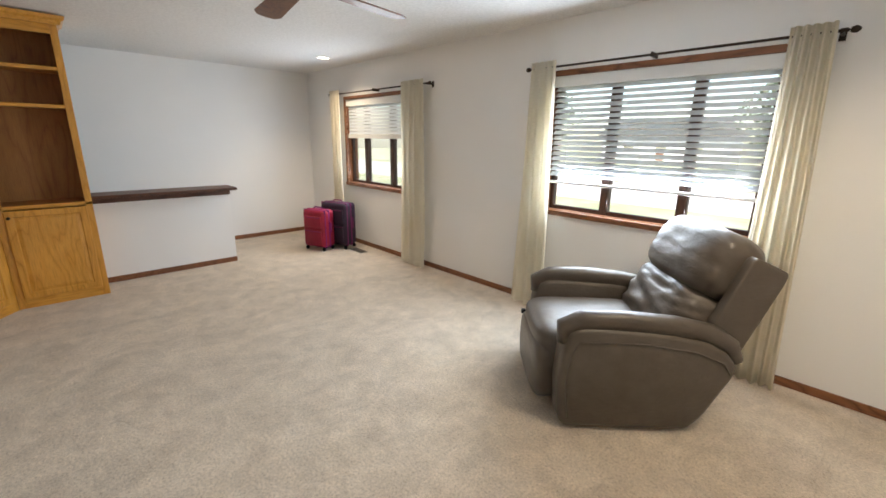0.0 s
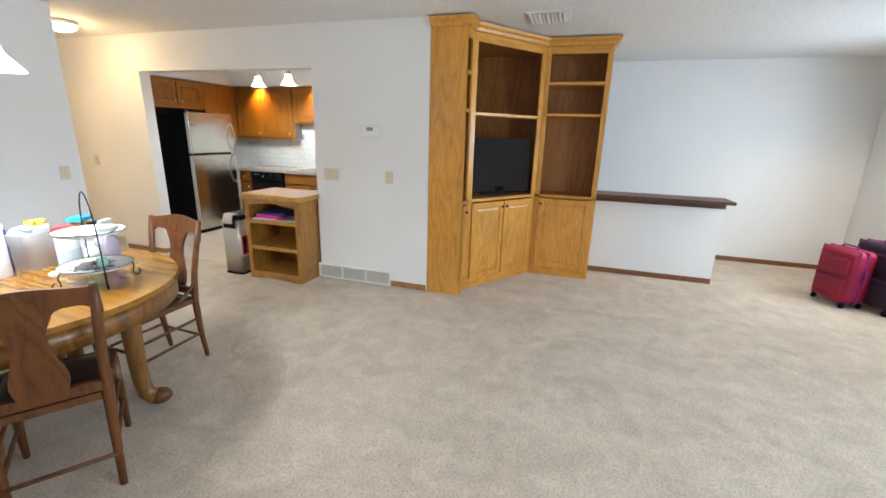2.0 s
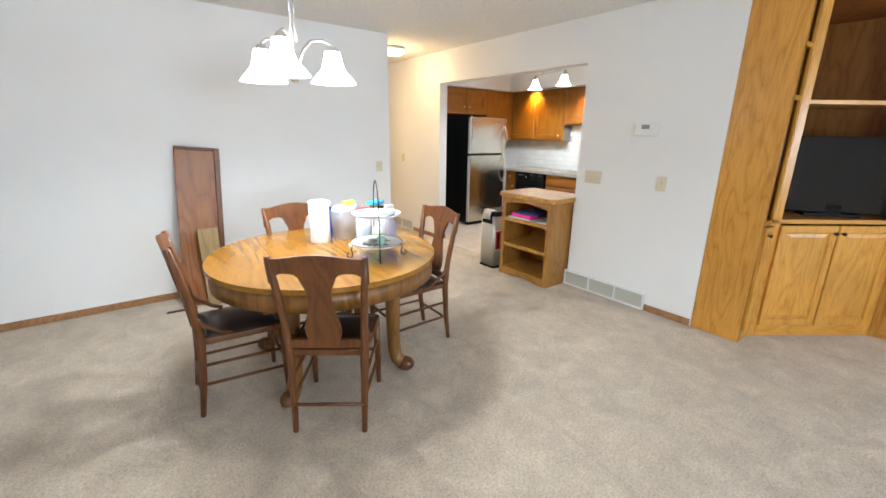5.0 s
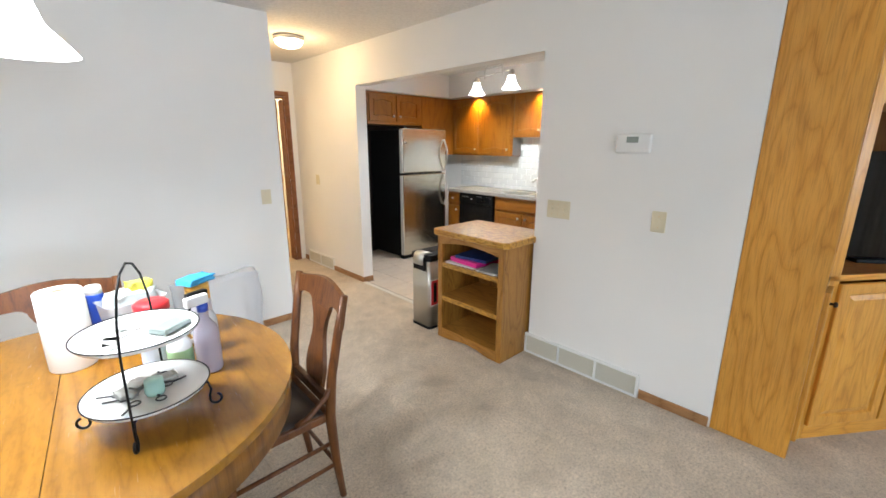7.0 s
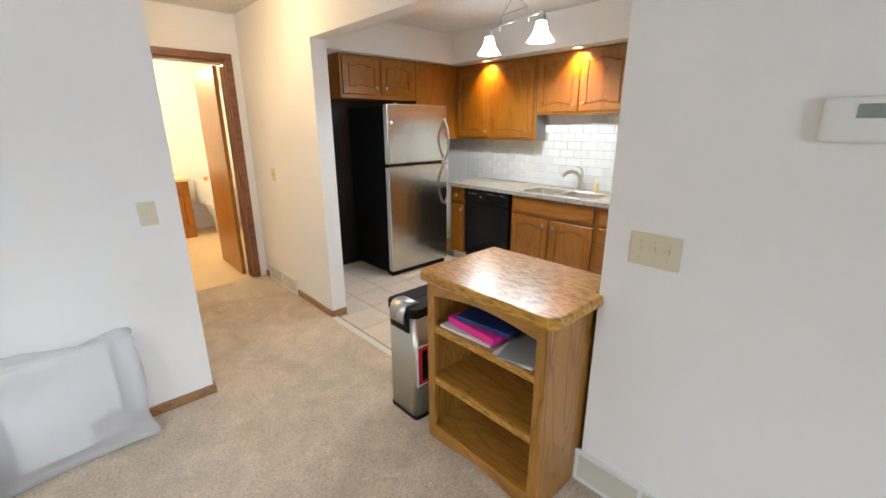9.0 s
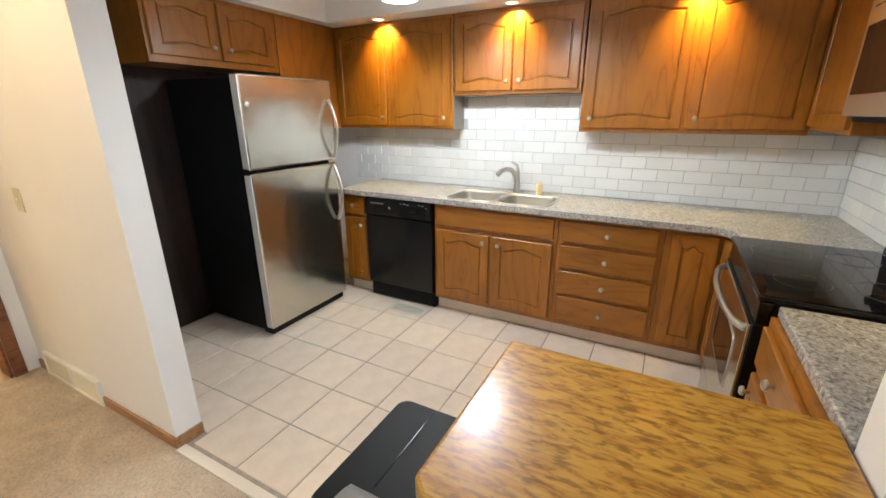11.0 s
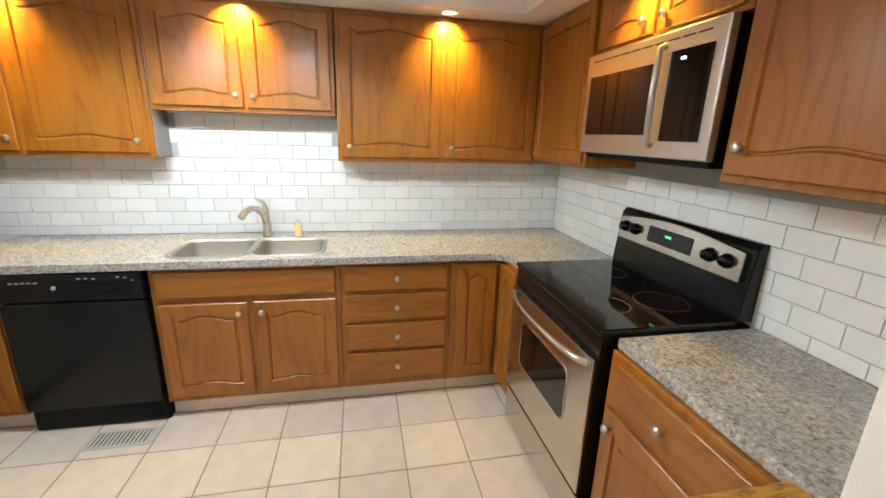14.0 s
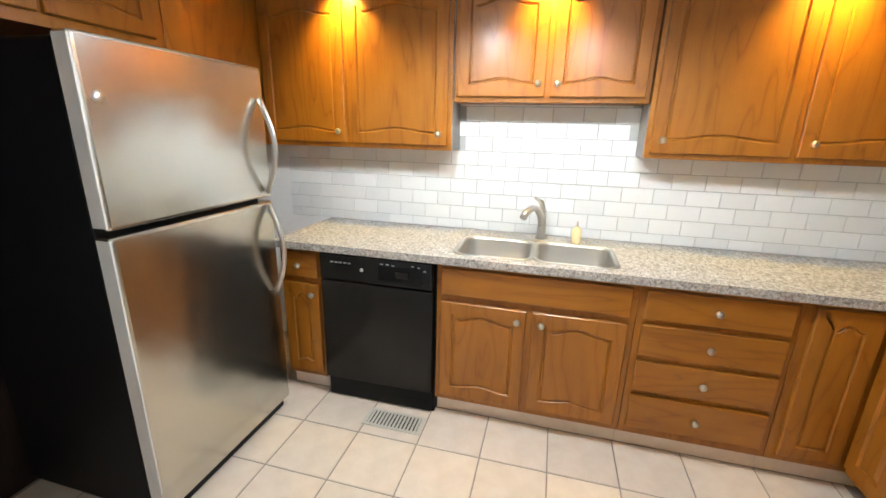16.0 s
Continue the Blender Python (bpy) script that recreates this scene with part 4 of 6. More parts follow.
def stile_front(p, q, shelves, name, doors, knob_at, left=0.04, right=0.04):
    m, w = faced(p, q)
    u = part(name, box(0, 0.0, BASEZ - 0.03, w, 0.018, BASEZ, 0.002), OAKX, bi)
    u.matrix_local = m
    kids = []
    for x0, x1, z0, z1, mat in ((0, left, 0, TOPZ, OAK), (w - right, w, 0, TOPZ, OAK), (left, w - right, 0.0, 0.085, OAKX), (left, w - right, 2.285, TOPZ, OAKX)):
        part("stile", box(x0, 0.0, z0, x1, 0.018, z1, 0.002), mat, u)
    for z in shelves:
        part("shelf_edge", box(left, 0.004, z - 0.028, w - right, 0.02, z, 0.002), OAKX, u)
    n = doors
    lo, hi = left - 0.008, w - right + 0.008
    for k in range(n):
        x0, x1 = lo + (hi - lo) * k / n + 0.005, lo + (hi - lo) * (k + 1) / n - 0.005
        bm = door_mesh(x1 - x0, 0.77, 0, 0, min(0.05, (x1 - x0) * 0.25)) if x1 - x0 > 0.10 else box(0, -0.02, 0, x1 - x0, 0, 0.77, 0.003)
        d = part("door", bm, OAK, u)
        d.location = (x0, 0, 0.09)
        kx = (x1 - x0 - 0.025) if (n == 2 and k == 0) else 0.025
        knob(d, kx, 0.715, -0.02, BRONZE, 0.013, "dark bronze knob")
    return u


for p, q, n, sh, nm, st in ((A, B, 1, [1.72, 2.03], "left_bay_front", 0.03), (B, C, 2, [1.70], "centre_bay_front", 0.055), (C, E1, 1, [1.73, 2.03], "right_bay_front", 0.05)):
    stile_front(p, q, sh, nm, n, 0, st, st)
# shelves, decks and backs
inner_plan = [(A.x - 0.02, 0.20), (A.x - 0.02, A.y - 0.02), (B.x, B.y - 0.02), (C.x - 0.015, C.y), (E1.x - 0.02, E1.y - 0.02), (-4.79, E1.y - 0.02), (-4.79, 0.20)]
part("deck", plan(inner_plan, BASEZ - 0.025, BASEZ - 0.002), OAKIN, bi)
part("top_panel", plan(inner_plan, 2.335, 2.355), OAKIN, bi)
part("shelf", plan([(A.x - 0.02, 0.20), (A.x - 0.02, A.y - 0.02), (B.x - 0.03, B.y - 0.02), (B.x - 0.25, 0.20)], 1.695, 1.715), OAKX, bi)
part("shelf", plan([(A.x - 0.02, 0.20), (A.x - 0.02, A.y - 0.02), (B.x - 0.03, B.y - 0.02), (B.x - 0.25, 0.20)], 2.005, 2.025), OAKX, bi)
part("shelf", plan([(B.x - 0.05, B.y), (C.x - 0.02, C.y - 0.03), (-4.78, 1.0), (-4.3, 0.22), (B.x - 0.3, 0.22)], 1.677, 1.697), OAKX, bi)
for z in (1.73, 2.03):
    part("shelf", plan([(C.x - 0.02, C.y + 0.05), (E1.x - 0.02, E1.y - 0.02), (-4.79, E1.y - 0.02), (-4.79, C.y + 0.02)], z - 0.022, z), OAKX, bi)
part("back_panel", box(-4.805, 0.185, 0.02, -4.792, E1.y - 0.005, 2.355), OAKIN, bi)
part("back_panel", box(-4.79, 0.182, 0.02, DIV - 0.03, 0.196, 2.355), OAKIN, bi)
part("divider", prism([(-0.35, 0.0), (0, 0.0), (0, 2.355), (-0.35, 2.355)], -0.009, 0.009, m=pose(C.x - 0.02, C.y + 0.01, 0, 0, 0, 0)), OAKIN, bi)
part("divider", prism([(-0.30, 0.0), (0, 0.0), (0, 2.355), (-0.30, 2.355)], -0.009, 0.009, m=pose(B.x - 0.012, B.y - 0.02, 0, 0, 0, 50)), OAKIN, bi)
part("side_panel", box(-4.80, E1.y - 0.02, 0, E1.x - 0.012, E1.y, TOPZ, 0.002), OAK, bi)
# crown
crown = bmesh.new()
prof = [(0.0, 2.355), (0.02, 2.36), (0.03, 2.385), (0.05, 2.40), (0.055, 2.425), (0.0, 2.425)]
path = [Vector((DIV, 0.182)), Vector((DIV + 0.0, 0.507)), B + Vector((0.012, 0)), C + Vector((0.01, 0.0)), E1 + Vector((0.0, 0.002)), Vector((-4.80, E1.y + 0.002))]
norm = []
for i, p in enumerate(path):
    ds = []
    if i:
        d = (path[i] - path[i - 1]).normalized()
        ds.append(Vector((-d.y, d.x)) * -1)
    if i + 1 < len(path):
        d = (path[i + 1] - path[i]).normalized()
        ds.append(Vector((-d.y, d.x)) * -1)
    s = sum(ds, Vector((0, 0))).normalized()
    norm.append(s / max(s.dot(ds[0]), 0.3))
rows = [[crown.verts.new((p.x + n.x * o, p.y + n.y * o, z)) for o, z in prof] for p, n in zip(path, norm)]
for r0, r1 in zip(rows, rows[1:]):
    for k in range(len(prof)):
        j = (k + 1) % len(prof)
        crown.faces.new((r0[k], r0[j], r1[j], r1[k]))
crown.faces.new(rows[0])
crown.faces.new(rows[-1])
part("crown_moulding", crown, OAKX, bi)

tv = thing("television", "flat black television standing askew in the corner unit", "television", pose(-4.19, 0.70, 0.90, 0, 0, 128))
part("screen", box(-0.42, -0.02, 0.025, 0.36, 0.02, 0.57, 0.006), GLASSBLK, tv, "glossy black screen")
part("stand", box(-0.18, -0.03, 0.0, 0.18, 0.12, 0.02, 0.004), BLACKM, tv)
part("neck", box(-0.05, -0.02, 0.018, 0.05, 0.03, 0.09, 0.004), BLACKM, tv)


# ---- lights that the place has, and one added downlight ----
def shade_mesh(r0, r1, h, seg=28):
    prof = [(r0, h), (r0 * 1.12, h * 0.8), (r0 * 1.5, h * 0.45), (r1 * 0.85, h * 0.15), (r1, 0.0), (r1 - 0.004, 0.0), (r1 * 0.85 - 0.005, h * 0.15), (r0 * 1.5 - 0.005, h * 0.45), (r0 * 1.12 - 0.004, h * 0.8), (r0 - 0.004, h)]
    bm = bmesh.new()
    rings = [[bm.verts.new((r * math.cos(2 * math.pi * k / seg), r * math.sin(2 * math.pi * k / seg), z)) for k in range(seg)] for r, z in prof]
    for a, b in zip(rings, rings[1:] + rings[:1]):
        for k in range(seg):
            j = (k + 1) % seg
            bm.faces.new((a[k], a[j], b[j], b[k]))
    return bm


ch = thing("chandelier", "three-light brushed nickel chandelier with lit frosted bell shades", "chandelier", pose(LX, LY, 0, 0, 0, 59))
part("canopy", lathe([(0, 2.439), (0.062, 2.439), (0.062, 2.425), (0.03, 2.40), (0, 2.40)], 24), NICKEL, ch, "", True)
bm = tube([(0, 0, 2.41), (0, 0, 1.76)], 0.008, 10)
tube([(0.028, 0, 2.40), (0.018, 0, 2.1), (0.022, 0, 1.90)], 0.005, 8, bm=bm)
tube([(-0.014, 0.024, 2.40), (-0.01, 0.016, 2.1), (-0.011, 0.019, 1.90)], 0.005, 8, bm=bm)
part("stem", bm, NICKEL, ch, "", True)
part("hub", lathe([(0, 1.70), (0.018, 1.705), (0.024, 1.73), (0.034, 1.76), (0.034, 1.79), (0.016, 1.82), (0, 1.82)], 20), NICKEL, ch, "", True)
for k in range(3):
    a = radians(120 * k)
    m = Matrix.Rotation(a, 4, "Z")
    pts = [(0.02, 0, 1.77), (0.05, 0, 1.86), (0.10, 0, 1.915), (0.16, 0, 1.925), (0.205, 0, 1.91), (0.215, 0, 1.885)]
    arm = part("arm", tube(pts, 0.008, 10, m=m), NICKEL, ch, "", True)
    part("socket_cup", lathe([(0, 1.905), (0.02, 1.90), (0.034, 1.875), (0.034, 1.865), (0, 1.865)], 18, m=m @ Matrix.Translation((0.215, 0, 0))), NICKEL, arm, "", True)
    sh = part("shade", shade_mesh(0.042, 0.124, 0.16), SHADE, ch, "lit frosted glass bell shade", True)
    sh.matrix_local = m @ Matrix.Translation((0.215, 0, 1.712))
    p = Matrix.Translation((LX, LY, 0)) @ Matrix.Rotation(radians(59), 4, "Z") @ m @ Vector((0.215, 0, 1.69))
    lamp("chandelier_bulb", "SPOT", Matrix.Translation(p), CHAND, NEUTRAL, radius=0.06, spot=(radians(168), 0.8))

ORIGIN = KITCHEN
kl = thing("ceiling_light", "two-light nickel ceiling fixture with lit frosted bell shades", "ceiling light", pose(-4.685, -2.45, 0, 0, 0, 76))
part("canopy", lathe([(0, 2.439), (0.06, 2.439), (0.055, 2.42), (0.02, 2.405), (0, 2.405)], 24), NICKEL, kl, "", True)
bm = tube([(-0.31, 0, 2.235), (0.31, 0, 2.235)], 0.007, 8)
tube([(-0.15, 0, 2.30), (0.15, 0, 2.30)], 0.006, 8, bm=bm)
tube([(0, 0, 2.42), (0.06, 0, 2.37), (0.15, 0, 2.30), (0.17, 0, 2.20)], 0.006, 8, bm=bm)
tube([(0, 0, 2.42), (-0.06, 0, 2.37), (-0.15, 0, 2.30), (-0.17, 0, 2.20)], 0.006, 8, bm=bm)
part("frame", bm, NICKEL, kl, "", True)
for s in (-1, 1):
    part("socket_cup", lathe([(0, 2.245), (0.018, 2.24), (0.03, 2.21), (0.03, 2.17), (0, 2.17)], 18, m=Matrix.Translation((0.31 * s, 0, 0))), NICKEL, kl, "", True)
    sh = part("shade", shade_mesh(0.036, 0.095, 0.125), SHADE, kl, "lit frosted glass bell shade", True)
    sh.matrix_local = Matrix.Translation((0.31 * s, 0, 2.05))
    p = pose(-4.685, -2.45, 0, 0, 0, 76) @ Vector((0.31 * s, 0, 2.02))
    lamp("kitchen_bulb", "SPOT", Matrix.Translation(p), KITCHW, (0.93, 0.97, 1.0), radius=0.05, spot=(radians(174), 0.5))

ORIGIN = Matrix.Identity(4)


def dome(name, x, y, r, mat, label):
    t = thing(name, label, "ceiling light", Matrix.Translation((x, y, 0)))
    part("ring", lathe([(0, 2.439), (r, 2.439), (r * 1.02, 2.42), (r * 0.95, 2.405), (0, 2.405)], 28), NICKEL, t, "", True)
    part("glass", lathe([(r * 0.93, 2.406), (r * 0.85, 2.38), (r * 0.6, 2.355), (r * 0.25, 2.343), (0, 2.34)], 28), mat, t, "lit frosted glass dome", True)


dome("hall_light", -2.88, -3.36, 0.135, BULBC, "round flush ceiling light with a lit frosted dome in the hall")
lamp("hall_bulb", "POINT", Matrix.Translation((-2.88, -3.36, 2.28)), HALLW, (1.0, 0.64, 0.28), radius=0.09)
lamp("bathroom_bulb", "POINT", Matrix.Translation((-2.7, -6.3, 2.2)), 30, (1.0, 0.74, 0.42), radius=0.1)


def downlight(x, y, z, r, mat, label):
    t = thing("recessed_light", label, "recessed light", Matrix.Translation((x, y, z)))
    part("trim_ring", tube([(r * math.cos(a), r * math.sin(a), -0.002) for a in np.linspace(0, 2 * math.pi, 25)[:-1]], 0.006, 6, closed=True), WHITE, t, "", True)
    part("lens", lathe([(0, -0.002), (r * 0.93, -0.002), (r * 0.93, -0.0035), (0, -0.0035)], 24), mat, t, "lit lens")


downlight(-4.48, 4.12, CEIL, 0.075, BULBC, "one of two small lit recessed living room lights, the eastern added")
lamp("recessed_bulb", "SPOT", look((-4.48, 4.12, 2.42), (-4.48, 4.12, 0)), 34, (1.0, 0.80, 0.56), radius=0.05, spot=(radians(130), 0.8))
# Unseen downlight added with its lamp to brighten the recliner side of the room.
downlight(0.75, 3.3, CEIL, 0.075, BULBC, "one of two small lit recessed living room lights, the eastern added")
lamp("recessed_bulb", "SPOT", look((0.75, 3.3, 2.42), (0.75, 3.3, 0)), 52, (1.0, 0.84, 0.64), radius=0.05, spot=(radians(150), 0.8))
ORIGIN = KITCHEN
PUCKL = "small lit recessed puck light in the soffit over the cabinets"
for y in (-3.42, -2.37, -1.29):
    downlight(-5.485, y, 2.14, 0.042, BULBW, PUCKL)
    lamp("soffit_bulb", "SPOT", look((-5.475, y, 2.132), (-5.62, y, 1.86)), PUCK, WARM, radius=0.025, spot=(radians(110), 0.8))
downlight(-4.57, -0.79, 2.14, 0.042, BULBW, PUCKL)
lamp("soffit_bulb", "SPOT", look((-4.57, -0.81, 2.132), (-4.57, -0.68, 1.90)), PUCK, WARM, radius=0.025, spot=(radians(110), 0.8))

ORIGIN = Matrix.Identity(4)

# ceiling fan
fan = thing("ceiling_fan", "ceiling fan with five dark brown wooden blades at rest", "ceiling fan", pose(-1.45, 2.39, 0, 0, 0, FANROT))
part("canopy", lathe([(0, 2.439), (0.07, 2.439), (0.06, 2.40), (0, 2.39)], 24), BRONZE, fan, "", True)
part("downrod", tube([(0, 0, 2.40), (0, 0, 2.27)], 0.012, 10), BRONZE, fan, "", True)
part("motor", lathe([(0, 2.28), (0.07, 2.275), (0.11, 2.24), (0.11, 2.17), (0.07, 2.13), (0, 2.12)], 28), BRONZE, fan, "", True)
for k in range(5):
    m = pose(0, 0, 0, 0, 0, 72 * k)
    ol = [(0.19, -0.055), (0.60, -0.072), (0.655, -0.05), (0.665, 0.0), (0.655, 0.05), (0.60, 0.072), (0.19, 0.055)]
    b = part("blade", plan(ol, -0.004, 0.004, 0.001), CHAIRW, fan, "dark brown wooden blade")
    b.matrix_local = m @ pose(0, 0, 2.165, 8, 0, 0)
    ir = part("blade_iron", box(0.09, -0.018, 2.155, 0.24, 0.018, 2.163, 0.002), BRONZE, fan)
    ir.matrix_local = m

# ---- door, bathroom ----
JL = "brown wooden door casing"
for a, b, z0, z1 in ((-3.39, -3.33, 0, 2.05), (-2.55, -2.49, 0, 2.05), (-3.39, -2.49, 2.05, 2.11)):
    structure("trim", box(a, -4.60, z0, b, -4.585, z1, 0.003), MATS["brown_trim"], JL)
structure("trim", box(-3.33, -4.73, 0, -3.315, -4.60, 2.045), TRIM, "brown door jamb")
structure("trim", box(-2.565, -4.73, 0, -2.55, -4.60, 2.045), TRIM, "brown door jamb")
structure("trim", box(-3.315, -4.73, 2.03, -2.565, -4.60, 2.045), TRIM, "brown door jamb")
bd = thing("bathroom_door", "open brown flush wooden door with a brass knob", "door", pose(-3.292, -4.735, 0, 0, 0, -91), kind="structure")
part("leaf", box(0, 0, 0.012, 0.72, 0.035, 2.02, 0.002), KITCH, bd)
for s in (-0.045, 0.08):
    part("knob", lathe([(0, -0.028), (0.018, -0.026), (0.026, -0.01), (0.022, 0.008), (0.01, 0.016), (0, 0.016)], 18, m=pose(0.66, s, 0.95, 90)), BRASS, bd, "brass knob", True)
for z in (0.2, 1.0, 1.83):
    part("hinge", box(-0.006, -0.004, z, 0.02, 0.0, z + 0.09), BRASS, bd, "brass hinge")
va = thing("vanity", "brown wooden bathroom vanity with a cream top", "vanity", pose(-3.33, -6.80, 0, 0, 0, 180) @ Matrix.Translation((-1.0, 0, 0)))
part("body", box(0, 0.03, 0, 1.0, 0.56, 0.78, 0.003), KITCH, va)
part("top", box(-0.02, 0.0, 0.78, 1.02, 0.575, 0.82, 0.006), IVORY, va, "cream moulded top")
for x in (0.52, 0.76):
    d = part("door", door_mesh(0.22, 0.55, 0.02, 0), KITCH, va)
    d.location = (x, 0.03, 0.12)
part("drawer_front", box(0.52, 0.01, 0.70, 0.98, 0.03, 0.765, 0.003), KITCHX, va)
wc = thing("toilet", "white ceramic toilet beyond the vanity", "toilet", Matrix.Translation((-3.72, -6.95, 0)))
part("tank", box(-0.22, -0.40, 0.38, 0.22, -0.21, 0.76, 0.03, 3), ENAMEL, wc, "", True)
part("bowl", lathe([(0, 0), (0.12, 0.0), (0.11, 0.12), (0.15, 0.28), (0.19, 0.38), (0.20, 0.41), (0, 0.41)], 24, m=Matrix.Diagonal((1, 1.25, 1, 1))), ENAMEL, wc, "", True)
part("seat", lathe([(0, 0.41), (0.20, 0.41), (0.205, 0.43), (0.19, 0.445), (0, 0.45)], 24, m=Matrix.Diagonal((1, 1.25, 1, 1))), WHITE, wc, "", True)

# ---- wall fittings ----
def plate(x, y, z, w, h, facing, gangs, label):
    t = thing("light_switch", label, "light switch", pose(x, y, z, 0, 0, facing))
    part("plate", box(-w / 2, -0.006, -h / 2, w / 2, 0, h / 2, 0.002), IVORY, t)
    for k in range(gangs):
        cx = (k - (gangs - 1) / 2) * 0.046
        part("toggle", box(cx - 0.005, -0.014, -0.004, cx + 0.005, -0.005, 0.014, 0.001), IVORY, t)
        for s in (-0.030, 0.030):
            part("screw", lathe([(0, 0), (0.003, 0), (0.003, 0.001), (0, 0.0012)], 8, m=pose(cx, -0.006, s, 90)), BRASS, t)
    return t


plate(DIV, -0.835, 1.085, 0.165, 0.115, 90, 3, "ivory triple light switch plate on the white wall")
plate(DIV, -0.215, 1.085, 0.075, 0.115, 90, 1, "ivory single light switch plate on the white wall")
plate(DIV, -4.115, 1.078, 0.075, 0.115, 90, 1, "ivory single light switch plate in the hall")
plate(-2.32, -2.78, 1.085, 0.075, 0.115, 180, 1, "ivory single light switch plate on the dining wall")
th = thing("thermostat", "white plastic thermostat with a grey display on the wall", "thermostat", pose(DIV, -0.392, 1.503, 0, 0, 90))
part("case", box(-0.098, -0.028, -0.054, 0.098, 0, 0.054, 0.014, 4), WHITE, th, "", True)
part("display", box(-0.035, -0.0312, 0.004, 0.03, -0.0298, 0.036, 0.001), material("lcd", (0.26, 0.30, 0.27), 0.25), th, "grey display")
part("button", box(0.05, -0.0318, -0.012, 0.075, -0.0298, 0.012, 0.001), WHITE, th)


def grille(y0, y1, z1, cells, label):
    w = y1 - y0
    g = thing("wall_register", label, "vent", pose(DIV, y0, 0, 0, 0, 90))
    bm = box(0, -0.02, 0, w, 0, 0.016, 0.002)
    box(0, -0.02, z1 - 0.016, w, 0, z1, 0.002, bm=bm)
    for k in range(cells + 1):
        x = (w - 0.016) * k / cells
        box(x, -0.02, 0.016, x + 0.016, 0, z1 - 0.016, 0.002, bm=bm)
    part("frame", bm, WHITE, g, "white steel frame")
    part("backing", box(0.01, -0.004, 0.01, w - 0.01, -0.001, z1 - 0.01), material("register_shadow", (0.22, 0.22, 0.18), 0.7), g)
    first = None
    n = 9
    for c0 in range(cells):
        x0, x1 = (w - 0.016) * c0 / cells + 0.016, (w - 0.016) * (c0 + 1) / cells
        for k in range(n):
            z = 0.022 + (z1 - 0.044) * k / (n - 1)
            if first is None:
                first = part("slat", box(-(x1 - x0) / 2, -0.006, -0.001, (x1 - x0) / 2, 0.006, 0.001), REGISTER, g)
                s = first
            else:
                s = new("slat", first.data)
                s.parent = g
            s.matrix_local = pose((x0 + x1) / 2, -0.011, z, 38)


grille(-1.03, -0.205, 0.15, 3, "long white steel return-air register along the wall base")
grille(-4.47, -3.83, 0.15, 2, "white steel register along the hall wall base")
cv = thing("ceiling_vent", "white square louvred vent in the ceiling", "vent", Matrix.Translation((-3.68, 1.12, CEIL)))
part("frame", box(-0.17, -0.17, -0.008, 0.17, 0.17, 0, 0.002), WHITE, cv)
for k in range(9):
    s = part("slat", box(-0.14, -0.012, -0.001, 0.14, 0.012, 0.001), WHITE, cv)
    s.matrix_local = pose(0, -0.13 + 0.0325 * k, -0.013, 35)
sd = thing("smoke_detector", "round white smoke detector on the hall ceiling", "smoke detector", Matrix.Translation((-2.91, -4.02, CEIL)))
part("case", lathe([(0, 0), (0.06, 0), (0.06, -0.02), (0.045, -0.035), (0, -0.036)], 24), WHITE, sd, "", True)

# ---- dining table ----
ORIGIN = DINING
TC = (-0.955, -0.985)
tb = thing("dining_table", "round golden oak dining table with scroll feet", "dining table", pose(TC[0], TC[1], 0, 0, 0, -5))
R = 0.665
for s in (-1, 1):
    ol = [(s * 0.0008, -R)] + [(s * max(R * math.cos(a), 0.0008), R * math.sin(a)) for a in np.linspace(-math.pi / 2, math.pi / 2, 40)[1:-1]] + [(s * 0.0008, R)]
    part("tabletop", plan(ol, 0.722, 0.75, 0.0015), TABLEOAK, tb, "half of the golden oak tabletop")
prof = [(R - 0.035, 0.625), (R - 0.012, 0.625), (R - 0.012, 0.722), (R - 0.035, 0.722), (R - 0.035, 0.625)]
part("apron", lathe(prof, 64), TABLELEG, tb, "", True)
part("underframe", box(-0.45, -0.45, 0.60, 0.45, 0.45, 0.70, 0.004), CHAIRW, tb)
for x in (-1, 1):
    for y in (-1, 1):
        m = pose(x * 0.30, y * 0.30, 0, 0, 0, math.degrees(math.atan2(y, x)))
        pts = [(0, 0, 0.64), (0, 0, 0.45), (0.0, 0, 0.28), (0.005, 0, 0.15), (0.02, 0, 0.08), (0.06, 0, 0.045)]
        lg = part("leg", tube(pts, [0.048, 0.046, 0.042, 0.04, 0.042, 0.045], 14, m=m), TABLELEG, tb, "", True)
        ft = bmesh.new()
        bmesh.ops.create_uvsphere(ft, u_segments=16, v_segments=10, radius=0.05)
        for v in ft.verts:
            v.co = Vector((v.co.x * 1.25 + 0.075, v.co.y * 0.95, max(v.co.z * 0.9 + 0.045, 0.0)))
        part("scroll_foot", merge(ft, None, m), CHAIRW, lg, "dark carved scroll foot", True)


